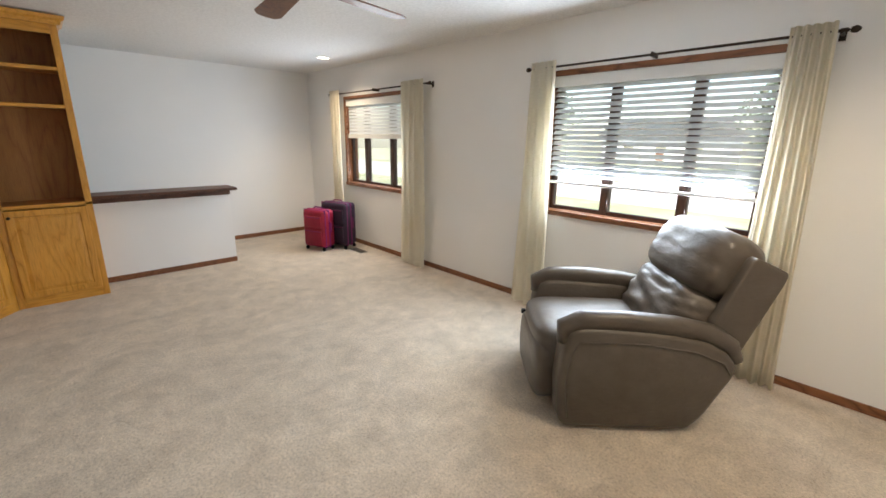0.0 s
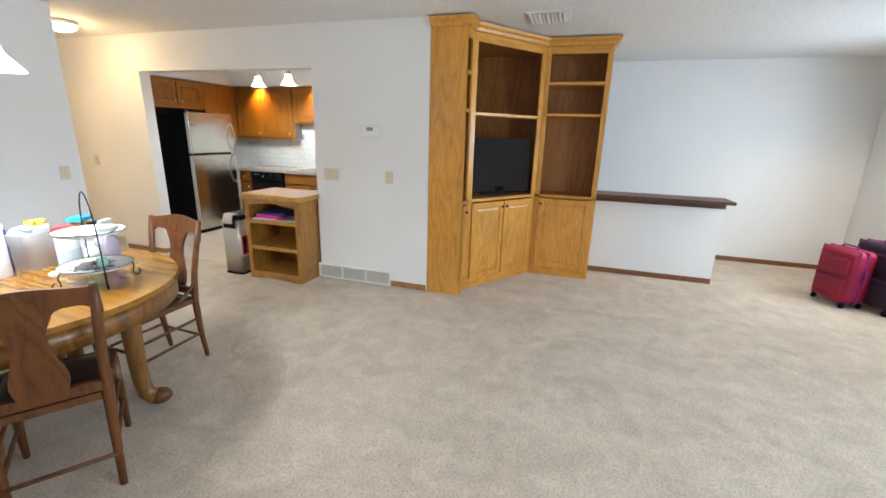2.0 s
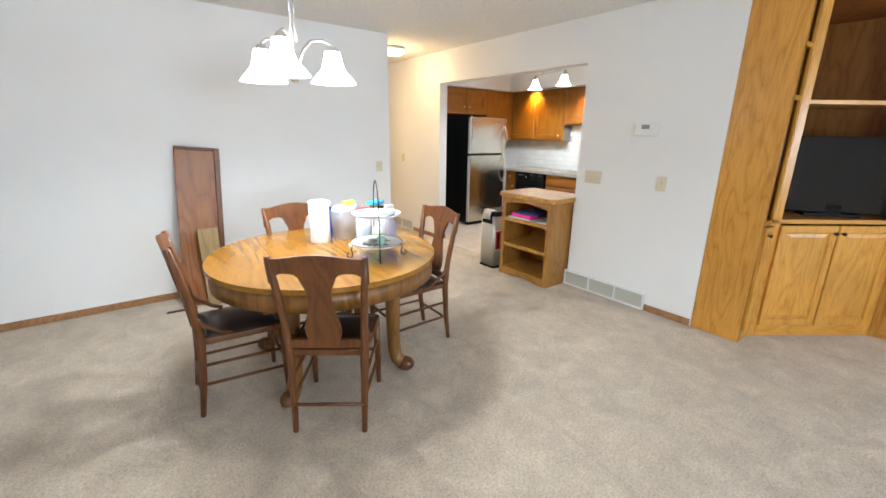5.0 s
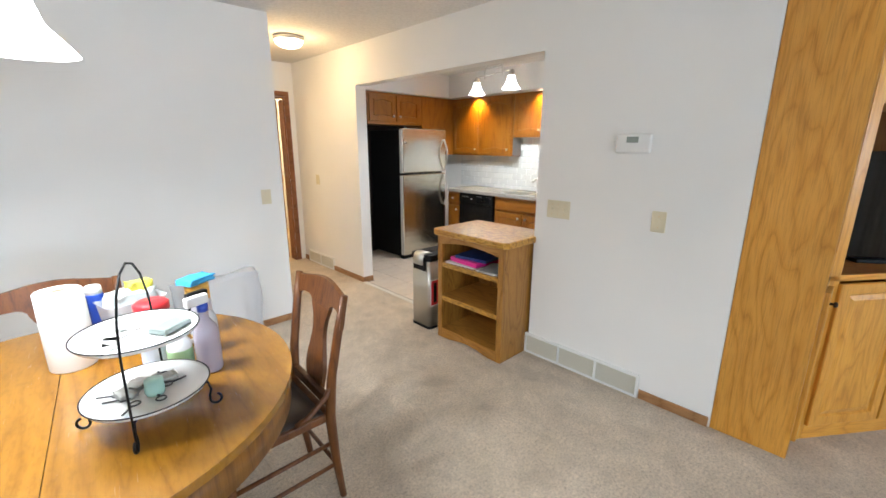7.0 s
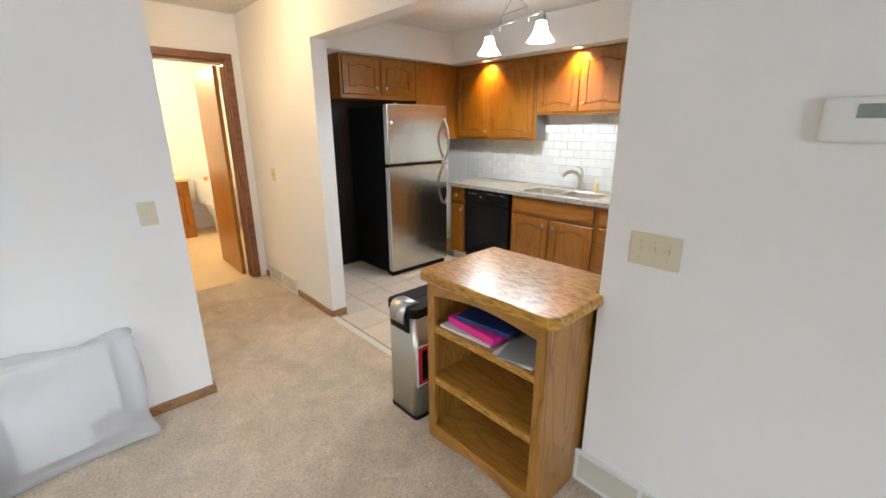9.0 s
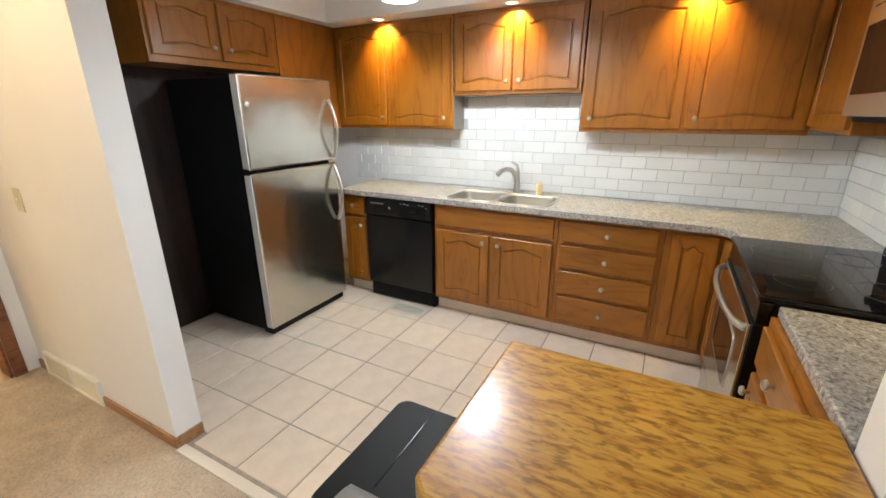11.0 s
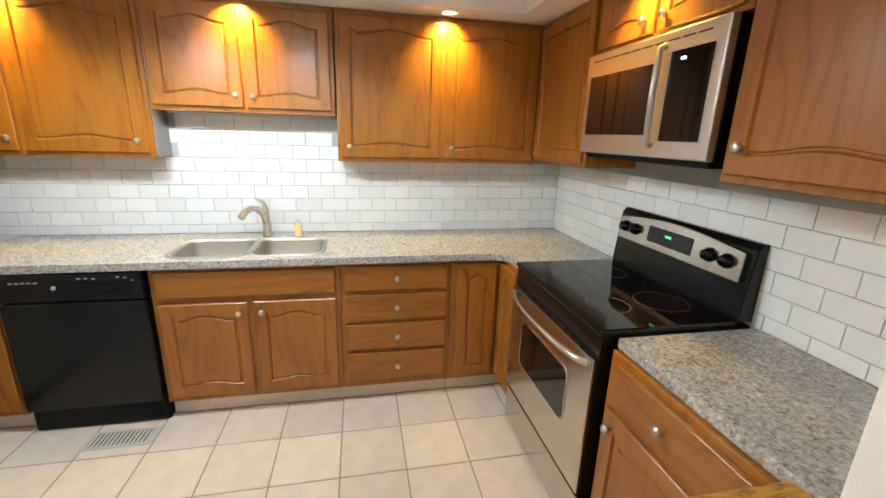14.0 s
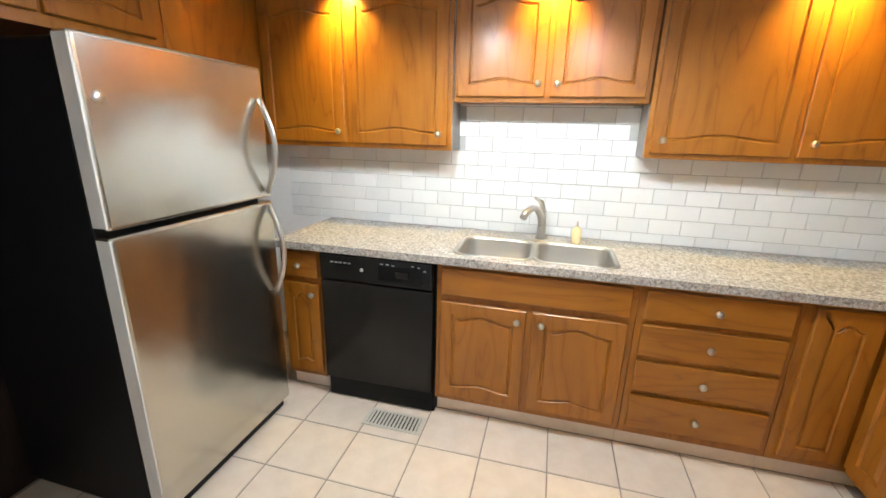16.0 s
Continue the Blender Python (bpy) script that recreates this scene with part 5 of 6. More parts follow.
# ---- chairs ----
def dining_chair():
    c = thing("dining_chair", "dark oak dining chair with a splat back at the table", "chair", group="dining chairs")
    seat = [(-0.205, -0.21), (-0.16, -0.235), (0.16, -0.235), (0.205, -0.21), (0.19, 0.16), (0.165, 0.19), (-0.165, 0.19), (-0.19, 0.16)]
    part("seat_frame", plan(seat, 0.405, 0.44, 0.006), CHAIRW, c)
    pad = bmesh.new()
    bmesh.ops.create_grid(pad, x_segments=12, y_segments=12, size=0.18)
    for v in pad.verts:
        u, w = v.co.x / 0.18, v.co.y / 0.18
        v.co.z = 0.441 + 0.022 * (1 - u ** 4) * (1 - w ** 4)
        v.co.y -= 0.02
    ext = bmesh.ops.extrude_face_region(pad, geom=pad.faces[:])
    for v in [g for g in ext["geom"] if isinstance(g, bmesh.types.BMVert)]:
        v.co.z = 0.438
    part("seat", pad, material("seat_leather", (0.035, 0.022, 0.017), 0.35), c, "dark brown leather seat", True)
    for s in (-1, 1):
        part("leg", tube([(s * 0.185, -0.205, 0.41), (s * 0.188, -0.208, 0.25), (s * 0.19, -0.21, 0.0)], [0.022, 0.02, 0.013], 10), CHAIRW, c, "", True)
        pts = [(s * 0.172, 0.225, 0.0), (s * 0.175, 0.20, 0.20), (s * 0.18, 0.185, 0.42), (s * 0.188, 0.20, 0.60), (s * 0.20, 0.232, 0.78), (s * 0.212, 0.262, 0.93)]
        part("back_post", tube(pts, [0.014, 0.018, 0.022, 0.019, 0.018, 0.015], 10), CHAIRW, c, "", True)
        part("hip_brace", tube([(s * 0.19, 0.205, 0.58), (s * 0.193, 0.165, 0.52), (s * 0.195, 0.09, 0.465), (s * 0.19, 0.04, 0.447)], 0.011, 8), CHAIRW, c, "", True)
        for z in (0.17, 0.28):
            part("stretcher", tube([(s * 0.188, -0.205, z), (s * 0.176, 0.20, z + 0.01)], [0.009, 0.009], 8), CHAIRW, c, "", True)
    part("stretcher", tube([(-0.172, 0.215, 0.15), (0.172, 0.215, 0.15)], 0.009, 8), CHAIRW, c, "", True)
    part("stretcher", tube([(-0.188, -0.207, 0.22), (0.188, -0.207, 0.22)], 0.009, 8), CHAIRW, c, "", True)

    def curved(outline, name, label=""):
        """An outline of (x, z) on the curved, leaning back."""
        bm = bmesh.new()
        front, rear = [], []
        for x, z in outline:
            y = 0.187 + 0.195 * max(z - 0.47, 0) ** 1.15 * 0.95 + 0.022 * (1 - (x / 0.21) ** 2) + 0.0
            front.append(bm.verts.new((x, y - 0.008, z)))
            rear.append(bm.verts.new((x, y + 0.010, z)))
        n = len(outline) // 2
        for k in range(n - 1):
            a, b, c2, d = k, k + 1, len(outline) - 2 - k, len(outline) - 1 - k
            bm.faces.new((front[a], front[b], front[c2], front[d]))
            bm.faces.new((rear[d], rear[c2], rear[b], rear[a]))
        m = len(outline)
        for k in range(m):
            j = (k + 1) % m
            bm.faces.new((front[k], rear[k], rear[j], front[j]))
        return part(name, bm, CHAIRW, c, label, True)

    xs = [-0.225 + 0.45 * i / 24 for i in range(25)]
    def low(x):
        a = abs(x)
        return 0.80 + 0.055 * min(max((a - 0.05) / 0.05, 0), 1) - 0.05 * max((a - 0.15) / 0.07, 0) ** 2
    top = [(x, 0.935 + 0.012 * math.cos(3.2 * x / 0.225)) for x in xs]
    bottom = [(x, low(x)) for x in reversed(xs)]
    crest = curved(top + bottom, "crest_rail")
    zs = [0.47 + 0.36 * i / 16 for i in range(17)]
    wd = [0.062 + 0.022 * math.exp(-((z - 0.56) / 0.07) ** 2) - 0.012 * math.exp(-((z - 0.72) / 0.06) ** 2) + 0.02 * max((z - 0.78) / 0.05, 0) for z in zs]
    curved([(-w, z) for w, z in zip(wd, zs)] + [(w, z) for w, z in reversed(list(zip(wd, zs)))], "splat")
    part("lower_rail", box(-0.178, 0.178, 0.455, 0.178, 0.205, 0.50, 0.004), CHAIRW, c)
    for o in c.children:
        for p in o.data.polygons:
            p.use_smooth = o.name.split(".")[0] not in ("seat_frame", "lower_rail", "crest_rail", "splat")
    return c


chair = dining_chair()
chair.matrix_world = ORIGIN @ pose(-0.80, -0.52, 0, 0, 0, -35.6)
for x, y, a in ((-0.408, -1.0, -93), (-1.545, -0.965, 87.4), (-0.985, -1.385, 180)):
    copy_thing(chair, ORIGIN @ pose(x, y, 0, 0, 0, a))
ORIGIN = Matrix.Identity(4)

# ---- table leaf and the things against the dining wall ----
lf = thing("table_leaf", "long reddish-brown wooden table leaf leaning on the wall", "table leaf", pose(-0.445, -2.49, 0, 10.5, -5.2, 0))
part("board", box(-0.165, -0.012, 0, 0.165, 0.012, 1.335, 0.003), wood("red_oak_leaf", (0.20, 0.062, 0.012), (0.26, 0.088, 0.018), (0.31, 0.115, 0.026), "z", 0.42, 0.8, 0.1), lf)
part("edge_moulding", box(-0.165, 0.013, 0, -0.125, 0.03, 1.335, 0.003), CHAIRW, lf, "dark moulded edge")
part("edge_moulding", box(-0.125, 0.013, 1.31, 0.165, 0.03, 1.335, 0.003), CHAIRW, lf, "dark moulded edge")
tn = thing("wood_panel", "small pale tan wooden panel leaning on the table leaf", "wood panel", pose(-0.53, -2.43, 0, 6.0, 0, 0))
part("board", box(-0.075, -0.006, 0, 0.075, 0.006, 0.66, 0.002), wood("tan_ply", (0.28, 0.19, 0.09), (0.36, 0.25, 0.12), (0.42, 0.30, 0.15), "z", 0.5), tn)
ps = thing("metal_strip", "dark flat metal strip lying on the carpet by the wall", "metal strip", pose(-0.26, -2.44, 0.001, 0, 0, -4))
part("bar", box(-0.11, -0.012, 0, 0.11, 0.012, 0.012, 0.002), DARKREG, ps)
# clear plastic bag and tub
def crumpled(sx, sy, sz, seed, amount):
    bm = bmesh.new()
    bmesh.ops.create_cube(bm, size=1)
    bmesh.ops.subdivide_edges(bm, edges=bm.edges[:], cuts=9, use_grid_fill=True)
    for v in bm.verts:
        p = v.co.copy()
        q = Vector(math.copysign(abs(2 * c) ** 0.7, c) / 2 for c in p)
        d = noise.noise_vector(p * 2.5 + Vector((seed, 0, 0))) * amount + noise.noise_vector(p * 7 + Vector((seed, 3, 0))) * amount * 0.35
        v.co = Vector((q.x * sx, q.y * sy, (q.z + 0.5) * sz)) + d
        v.co.z = max(v.co.z, 0.0)
    return bm


bg = thing("plastic_bag", "large clear plastic bag with white panels leaning on the wall", "plastic bag", pose(-1.86, -2.66, 0, 6, 0, 3))
part("film", crumpled(0.56, 0.16, 0.54, 3, 0.035), FILM, bg, "clear crumpled film", True)
part("panel", box(-0.19, -0.03, 0.03, 0.20, -0.01, 0.52, 0.006), PAPER, bg, "white panel inside")
part("label", box(-0.20, 0.0, 0.04, -0.06, 0.006, 0.16), material("grey_label", (0.45, 0.44, 0.46), 0.6), bg)
tu = thing("storage_tub", "clear plastic storage tub with a dark clip on the carpet", "storage tub", pose(-1.42, -2.55, 0, 0, 0, 4))
part("body", crumpled(0.34, 0.24, 0.36, 9, 0.012), FILM, tu, "", True)
part("clip", box(0.12, 0.10, 0.33, 0.17, 0.13, 0.36, 0.004), BLACKM, tu, "dark clip")
part("contents", box(-0.13, -0.08, 0.01, 0.12, 0.07, 0.26, 0.03), PAPER, tu, "white contents")

# ---- things on the dining table ----
ORIGIN = DINING
TZ = 0.7505
pt = thing("paper_towel_roll", "full white paper towel roll standing on the dining table", "paper towel roll", Matrix.Translation((-1.010, -1.215, TZ)))
part("roll", lathe([(0.02, 0), (0.063, 0), (0.065, 0.005), (0.066, 0.14), (0.064, 0.268), (0.06, 0.272), (0.02, 0.272), (0.02, 0.0)], 36), PAPER, pt, "", True)
part("core", lathe([(0.017, 0.001), (0.0198, 0.001), (0.0198, 0.27), (0.017, 0.27), (0.017, 0.001)], 24), material("cardboard", (0.42, 0.30, 0.19), 0.9), pt, "cardboard core")
tr = thing("tiered_tray", "two-tier white enamel tray on a black wire stand", "tiered tray", pose(-1.152, -0.695, TZ, 0, 0, 68))
for z, r in ((0.075, 0.148), (0.245, 0.142)):
    prof = [(0, z), (r * 0.8, z), (r * 0.95, z + 0.006), (r, z + 0.016), (r * 0.995, z + 0.019), (r * 0.93, z + 0.010), (r * 0.78, z + 0.004), (0, z + 0.004)]
    pl = part("plate", lathe(prof, 40), ENAMEL, tr, "white enamel plate with a black rim", True)
    part("rim", tube([(r * math.cos(a), r * math.sin(a), z + 0.0185) for a in np.linspace(0, 2 * math.pi, 41)[:-1]], 0.0019, 6, closed=True), BLACKM, pl, "black rim", True)
loop = [(0.152, 0, 0.0), (0.152, 0, 0.09), (0.146, 0, 0.25), (0.130, 0, 0.325), (0.098, 0, 0.39), (0.05, 0, 0.432), (0, 0, 0.446), (-0.05, 0, 0.432), (-0.098, 0, 0.39), (-0.130, 0, 0.325), (-0.146, 0, 0.25), (-0.152, 0, 0.09), (-0.152, 0, 0.0)]
part("handle", tube(loop, 0.003, 8), BLACKM, tr, "black wire handle", True)
for k in range(4):
    m = pose(0, 0, 0, 0, 0, 90 * k)
    pts = [(0.10, 0, 0.072), (0.142, 0, 0.074), (0.148, 0, 0.05), (0.142, 0, 0.028)] + [(0.157 - 0.015 * math.cos(b), 0, 0.019 - 0.015 * math.sin(b)) for b in np.linspace(-0.4, 4.4, 12)]
    part("scroll_foot", tube(pts, 0.0035, 8, m=m), BLACKM, tr, "black wire scroll foot", True)


def small(name, label, cat, x, y, z, bm, mat, rot=0.0, smooth=True, pn="body"):
    t = thing(name, label, cat, pose(x, y, z, 0, 0, rot))
    part(pn, bm, mat, t, "", smooth)
    return t


rnd = random.Random(5)
tx, ty = -1.152, -0.695
dark = material("dark_clutter", (0.05, 0.05, 0.055), 0.35, 0.6)
for k in range(9):
    a, r = rnd.random() * 6.28, 0.03 + rnd.random() * 0.055
    x, y = tx + r * math.cos(a), ty + r * math.sin(a)
    small("key", "small dark metal key lying on the lower enamel plate", "key", x, y, TZ + 0.0795, tube([(0.012 * math.cos(b), 0.012 * math.sin(b), 0.0025 + 0.001 * k) for b in np.linspace(0, 6.28, 10)[:-1]] , 0.0022, 6, closed=True, bm=box(0.01, -0.003, 0.001 + 0.001 * k, 0.05, 0.003, 0.003 + 0.001 * k)), dark, rnd.random() * 360)
small("candle_jar", "small mint green glass jar on the lower plate", "jar", tx - 0.01, ty + 0.03, TZ + 0.082, lathe([(0, 0), (0.022, 0), (0.024, 0.01), (0.022, 0.042), (0.0, 0.042)], 20), material("mint_glass", (0.35, 0.55, 0.47), 0.15))
foil = material("crumpled_foil", (0.36, 0.36, 0.34), 0.38, 0.7)
for k, (dx, dy) in enumerate(((-0.045, -0.03), (0.02, -0.04), (0.05, -0.01))):
    small("foil_scrap", "small crumpled grey foil scrap on the lower enamel plate", "foil scrap", tx + dx, ty + dy, TZ + 0.0795, crumpled(0.055, 0.04, 0.016, 11 + k, 0.007), foil, 50 * k)
small("calculator", "small grey electronic gadget on the upper enamel plate", "gadget", tx - 0.07, ty + 0.02, TZ + 0.2505, box(-0.045, -0.028, 0, 0.045, 0.028, 0.016, 0.004), material("grey_gadget", (0.27, 0.32, 0.30), 0.4), 35, False)
for k in range(4):
    small("paper_slip", "small crumpled paper slip on the upper enamel plate", "paper slip", tx + 0.02 + 0.02 * k, ty - 0.05 + 0.03 * k, TZ + 0.2502, box(-0.03, -0.018, 0, 0.03, 0.018, 0.0025, 0.001), PAPER if k % 2 else material("grey_slip", (0.3, 0.29, 0.27), 0.6), 40 * k, False)


def bottle(name, label, cat, x, y, body, bmat, h, r, cap=None, capmat=None, lab=None, labmat=None):
    t = thing(name, label, cat, pose(x, y, TZ, 0, 0, 20))
    part("body", lathe([(0, 0), (r * 0.95, 0), (r, 0.008), (r, h * 0.62), (r * 0.9, h * 0.72), (r * 0.4, h * 0.86), (r * 0.38, h), (0, h)] if body == "neck" else [(0, 0), (r * 0.97, 0), (r, 0.005), (r, h - 0.005), (r * 0.97, h), (0, h)], 24), bmat, t, "", True)
    if lab:
        part("label", lathe([(r + 0.0006, lab[0]), (r + 0.0012, lab[0]), (r + 0.0012, lab[1]), (r + 0.0006, lab[1]), (r + 0.0006, lab[0])], 24), labmat, t)
    if cap:
        part("lid", lathe([(0, h), (cap, h), (cap, h + 0.022), (cap * 0.8, h + 0.03), (0, h + 0.03)], 24), capmat, t, "", True)
    return t


RED, BLUE, BLUEC = material("red_plastic", (0.62, 0.03, 0.04), 0.35), material("blue_plastic", (0.02, 0.07, 0.42), 0.3), material("light_blue_cloth", (0.06, 0.36, 0.66), 0.9)
YEL, GREYC = material("yellow_rag", (0.75, 0.66, 0.10), 0.9), material("grey_cloth", (0.48, 0.52, 0.53), 0.95)
b1 = bottle("spray_can", "blue spray can with a white cap behind the paper towels", "spray can", -1.10, -1.30, "can", BLUE, 0.215, 0.028, 0.026, WHITE)
b2 = bottle("tub", "white plastic tub with a red lid on the table", "tub", -1.228, -1.01, "can", WHITE, 0.205, 0.05, 0.052, RED, (0.02, 0.12), material("red_blue_label", (0.55, 0.62, 0.75), 0.5))
b3 = bottle("wipes_canister", "orange and white cleaning wipes canister with a blue cloth on top", "canister", -1.40, -1.17, "can", material("orange_plastic", (0.72, 0.40, 0.08), 0.4), 0.19, 0.042, 0.042, material("orange_plastic", (0.7, 0.4, 0.1)), (0.015, 0.155), material("printed_label", (0.55, 0.54, 0.60), 0.5))
cl = small("cleaning_cloth", "folded light blue cleaning cloth on the canister", "cloth", -1.40, -1.17, TZ + 0.221, crumpled(0.11, 0.075, 0.022, 5, 0.006), BLUEC, 30)
b4 = bottle("soap_bottle", "white cleaner bottle with a green and white label", "bottle", -1.27, -0.90, "neck", WHITE, 0.16, 0.036, 0.014, WHITE, (0.02, 0.09), material("green_label", (0.42, 0.66, 0.36), 0.5))
b5 = bottle("spray_bottle", "clear spray bottle of lilac liquid with a white trigger", "spray bottle", -1.345, -0.865, "neck", material("lilac_liquid", (0.52, 0.47, 0.56), 0.12, Transmission_Weight=0.35), 0.215, 0.039)
part("collar", lathe([(0, 0.21), (0.017, 0.21), (0.017, 0.235), (0, 0.235)], 20), BLUE, b5, "dark blue collar", True)
part("trigger_head", box(-0.02, -0.012, 0.235, 0.055, 0.012, 0.268, 0.006, 3), WHITE, b5, "white trigger head")
part("trigger", tube([(0.04, 0, 0.238), (0.05, 0, 0.215), (0.045, 0, 0.195)], 0.005, 8), BLACKM, b5, "dark trigger", True)
b6 = bottle("spray_bottle", "dark-headed spray bottle behind the lilac one", "spray bottle", -1.375, -1.00, "neck", material("clear_grey", (0.55, 0.56, 0.58), 0.15), 0.20, 0.04)
part("trigger_head", box(-0.02, -0.012, 0.20, 0.055, 0.012, 0.24, 0.006, 3), BLACKM, b6, "black trigger head")
bin_ = thing("plastic_bin", "clear plastic bin with rags inside on the table", "bin", pose(-1.20, -1.23, TZ, 0, 0, 15))
bm = bmesh.new()
rings = [[bm.verts.new((x, y, z)) for x, y in roundrect(-a, -b, a, b, 0.03)] for a, b, z in ((0.075, 0.055, 0.0), (0.095, 0.07, 0.19), (0.10, 0.075, 0.192), (0.093, 0.068, 0.19), (0.073, 0.053, 0.004))]
for a, b in zip(rings, rings[1:]):
    for i in range(len(a)):
        j = (i + 1) % len(a)
        bm.faces.new((a[i], a[j], b[j], b[i]))
bm.faces.new(rings[0])
bm.faces.new(rings[-1])
part("body", bm, FILM, bin_, "", True)
part("rag", crumpled(0.13, 0.10, 0.10, 2, 0.012), GREYC, bin_, "grey rag", True).location = (0, 0, 0.12)
part("rag", crumpled(0.07, 0.05, 0.05, 7, 0.01), YEL, bin_, "yellow rag", True).location = (-0.03, 0.0, 0.20)
small("jar_lid", "round white jar lid on the dining table", "lid", -1.14, -0.98, TZ, lathe([(0, 0), (0.035, 0), (0.035, 0.014), (0.03, 0.018), (0, 0.018)], 24), WHITE)
small("marker", "white cylindrical stick beside the canister", "stick", -1.31, -1.10, TZ + 0.009, tube([(-0.06, 0, 0), (0.06, 0, 0)], 0.009, 12), WHITE, 20)

ORIGIN = Matrix.Identity(4)

# ---- bookcase, bin ----
bk = thing("bookcase", "low oak bookcase with a worn top and three open shelves", "bookcase", Matrix.Translation((0, 0, 0)))
X0, X1, Y0, Y1, BH = -3.625, -3.155, -1.665, -1.03, 0.88
bt = [(X0 - 0.03, Y0 - 0.035), (X1 + 0.005, Y0 - 0.035), (X1 + 0.035, Y0 - 0.005), (X1 + 0.035, -1.015), (X1 + 0.005, -0.985), (-3.452, -0.985), (-3.452, -1.016), (X0 - 0.03, -1.016)]
part("top", plan(bt, BH - 0.045, BH, 0.008), OAKY, bk, "worn golden oak top with clipped corners")
for y in (Y0, Y1 - 0.02):
    part("side", box(X0, y, 0, X1 - 0.02, y + 0.02, BH - 0.045, 0.002), BOOKOAK, bk)
part("back", box(X0, Y0 + 0.02, 0.03, X0 + 0.01, Y1 - 0.02, BH - 0.045), BOOKOAK, bk)
for y in (Y0, Y1 - 0.045):
    part("stile", box(X1 - 0.02, y, 0, X1, y + 0.045, BH - 0.045, 0.002), BOOKOAK, bk)
for z, lab in ((0.075, "bottom"), (0.35, "lower"), (0.62, "upper")):
    part("shelf", box(X0 + 0.01, Y0 + 0.02, z - 0.02, X1 - 0.02, Y1 - 0.02, z, 0.001), BOOKSHELF, bk)
    if z > 0.1:
        part("shelf_edge", box(X1 - 0.02, Y0 + 0.045, z - 0.035, X1 - 0.004, Y1 - 0.045, z, 0.002), OAKY, bk, "pale oak shelf edge")
w = Y1 - Y0 - 0.09
ol = [(0, 0.0), (0.08, 0.0)] + [(0.08 + (w - 0.16) * k / 12, 0.028 * math.sin(math.pi * k / 12)) for k in range(1, 12)] + [(w - 0.08, 0), (w, 0), (w, 0.08), (0, 0.08)]
part("base_rail", prism(ol, -0.0, 0.018, 0.001, m=pose(X1 - 0.001, Y0 + 0.045, 0, 0, 0, 90)), BOOKSHELF, bk)
ol = [(0, 0.0)] + [(w * k / 14, 0.03 * math.sin(math.pi * k / 14)) for k in range(1, 14)] + [(w, 0.0), (w, 0.07), (0, 0.07)]
part("top_rail", prism(ol, -0.0, 0.018, 0.001, m=pose(X1 - 0.001, Y0 + 0.045, BH - 0.115, 0, 0, 90)), BOOKSHELF, bk)
FOLD = [("pink_plastic", (0.80, 0.03, 0.30)), ("navy_plastic", (0.02, 0.04, 0.16)), ("grey_paper", (0.45, 0.45, 0.44)), ("white_sheet", (0.75, 0.75, 0.74))]
z = 0.6205
for k, (nm, colr) in enumerate([FOLD[3], FOLD[0], FOLD[1]]):
    h = (0.012, 0.035, 0.022)[k]
    small("binder", ("white paper folder on the upper bookcase shelf", "hot pink plastic binder lying on the shelf", "navy blue binder lying on the pink one")[k], "binder", -3.30 - 0.02 * k, -1.46 + 0.03 * k, z, box(-0.125, -0.14, 0, 0.125, 0.14, h, 0.003), material(nm, colr, 0.35), (3, -4, 6)[k], False)
    z += h + 0.0005
for k in range(3):
    small("catalogue", "glossy grey paper catalogue on the upper bookcase shelf", "catalogue", -3.29 + 0.012 * k, -1.20 + 0.012 * k, 0.6205 + 0.0085 * k, box(-0.12, -0.09, 0, 0.12, 0.09, 0.008, 0.001), material("grey_paper", (0.35, 0.35, 0.34), 0.3) if k != 1 else WHITE, 12 * k - 8, False)

def curved_hood():
    line = [(0.11, 0.633), (0.14, 0.646), (0.175, 0.651), (0.20, 0.645), (0.219, 0.625), (0.226, 0.595), (0.226, 0.55), (0.214, 0.55), (0.214, 0.595), (0.207, 0.618), (0.19, 0.633)]
    return prism(line, -0.055, 0.055)


tc = thing("trash_can", "slim stainless steel trash can with a black lid", "trash can", Matrix.Translation((-3.365, -1.89, 0)))
part("body", plan(roundrect(-0.20, -0.112, 0.20, 0.112, 0.03), 0.02, 0.585, 0.0), SATIN, tc, "brushed steel body", True)
part("base", plan(roundrect(-0.203, -0.115, 0.203, 0.115, 0.03), 0.0, 0.022, 0.002), BLACKM, tc)
lid = part("lid", plan(roundrect(-0.205, -0.118, 0.205, 0.118, 0.035), 0.585, 0.635, 0.012), BLACKM, tc, "black plastic lid")
part("panel_line", box(-0.19, -0.002, 0.634, 0.10, 0.002, 0.637, 0.001), BLACK, lid)
part("hood", curved_hood(), material("silver_plastic", (0.62, 0.61, 0.59), 0.36, 0.8), lid, "curved silver plastic hood", True)
part("hood_shadow", box(0.2, -0.075, 0.50, 0.209, 0.075, 0.60, 0.004), BLACKM, lid, "black surround of the hood")
sticker = part("sticker", box(-0.02, 0.1125, 0.20, 0.19, 0.1135, 0.43), WHITE, tc, "red, white and black sticker")
part("sticker_field", box(-0.01, 0.1136, 0.21, 0.18, 0.1142, 0.42), RED, sticker)
for k in range(3):
    part("sticker_bar", box(0.01 + 0.055 * k, 0.1143, 0.23, 0.045 + 0.055 * k, 0.1148, 0.40), BLACKM, sticker)

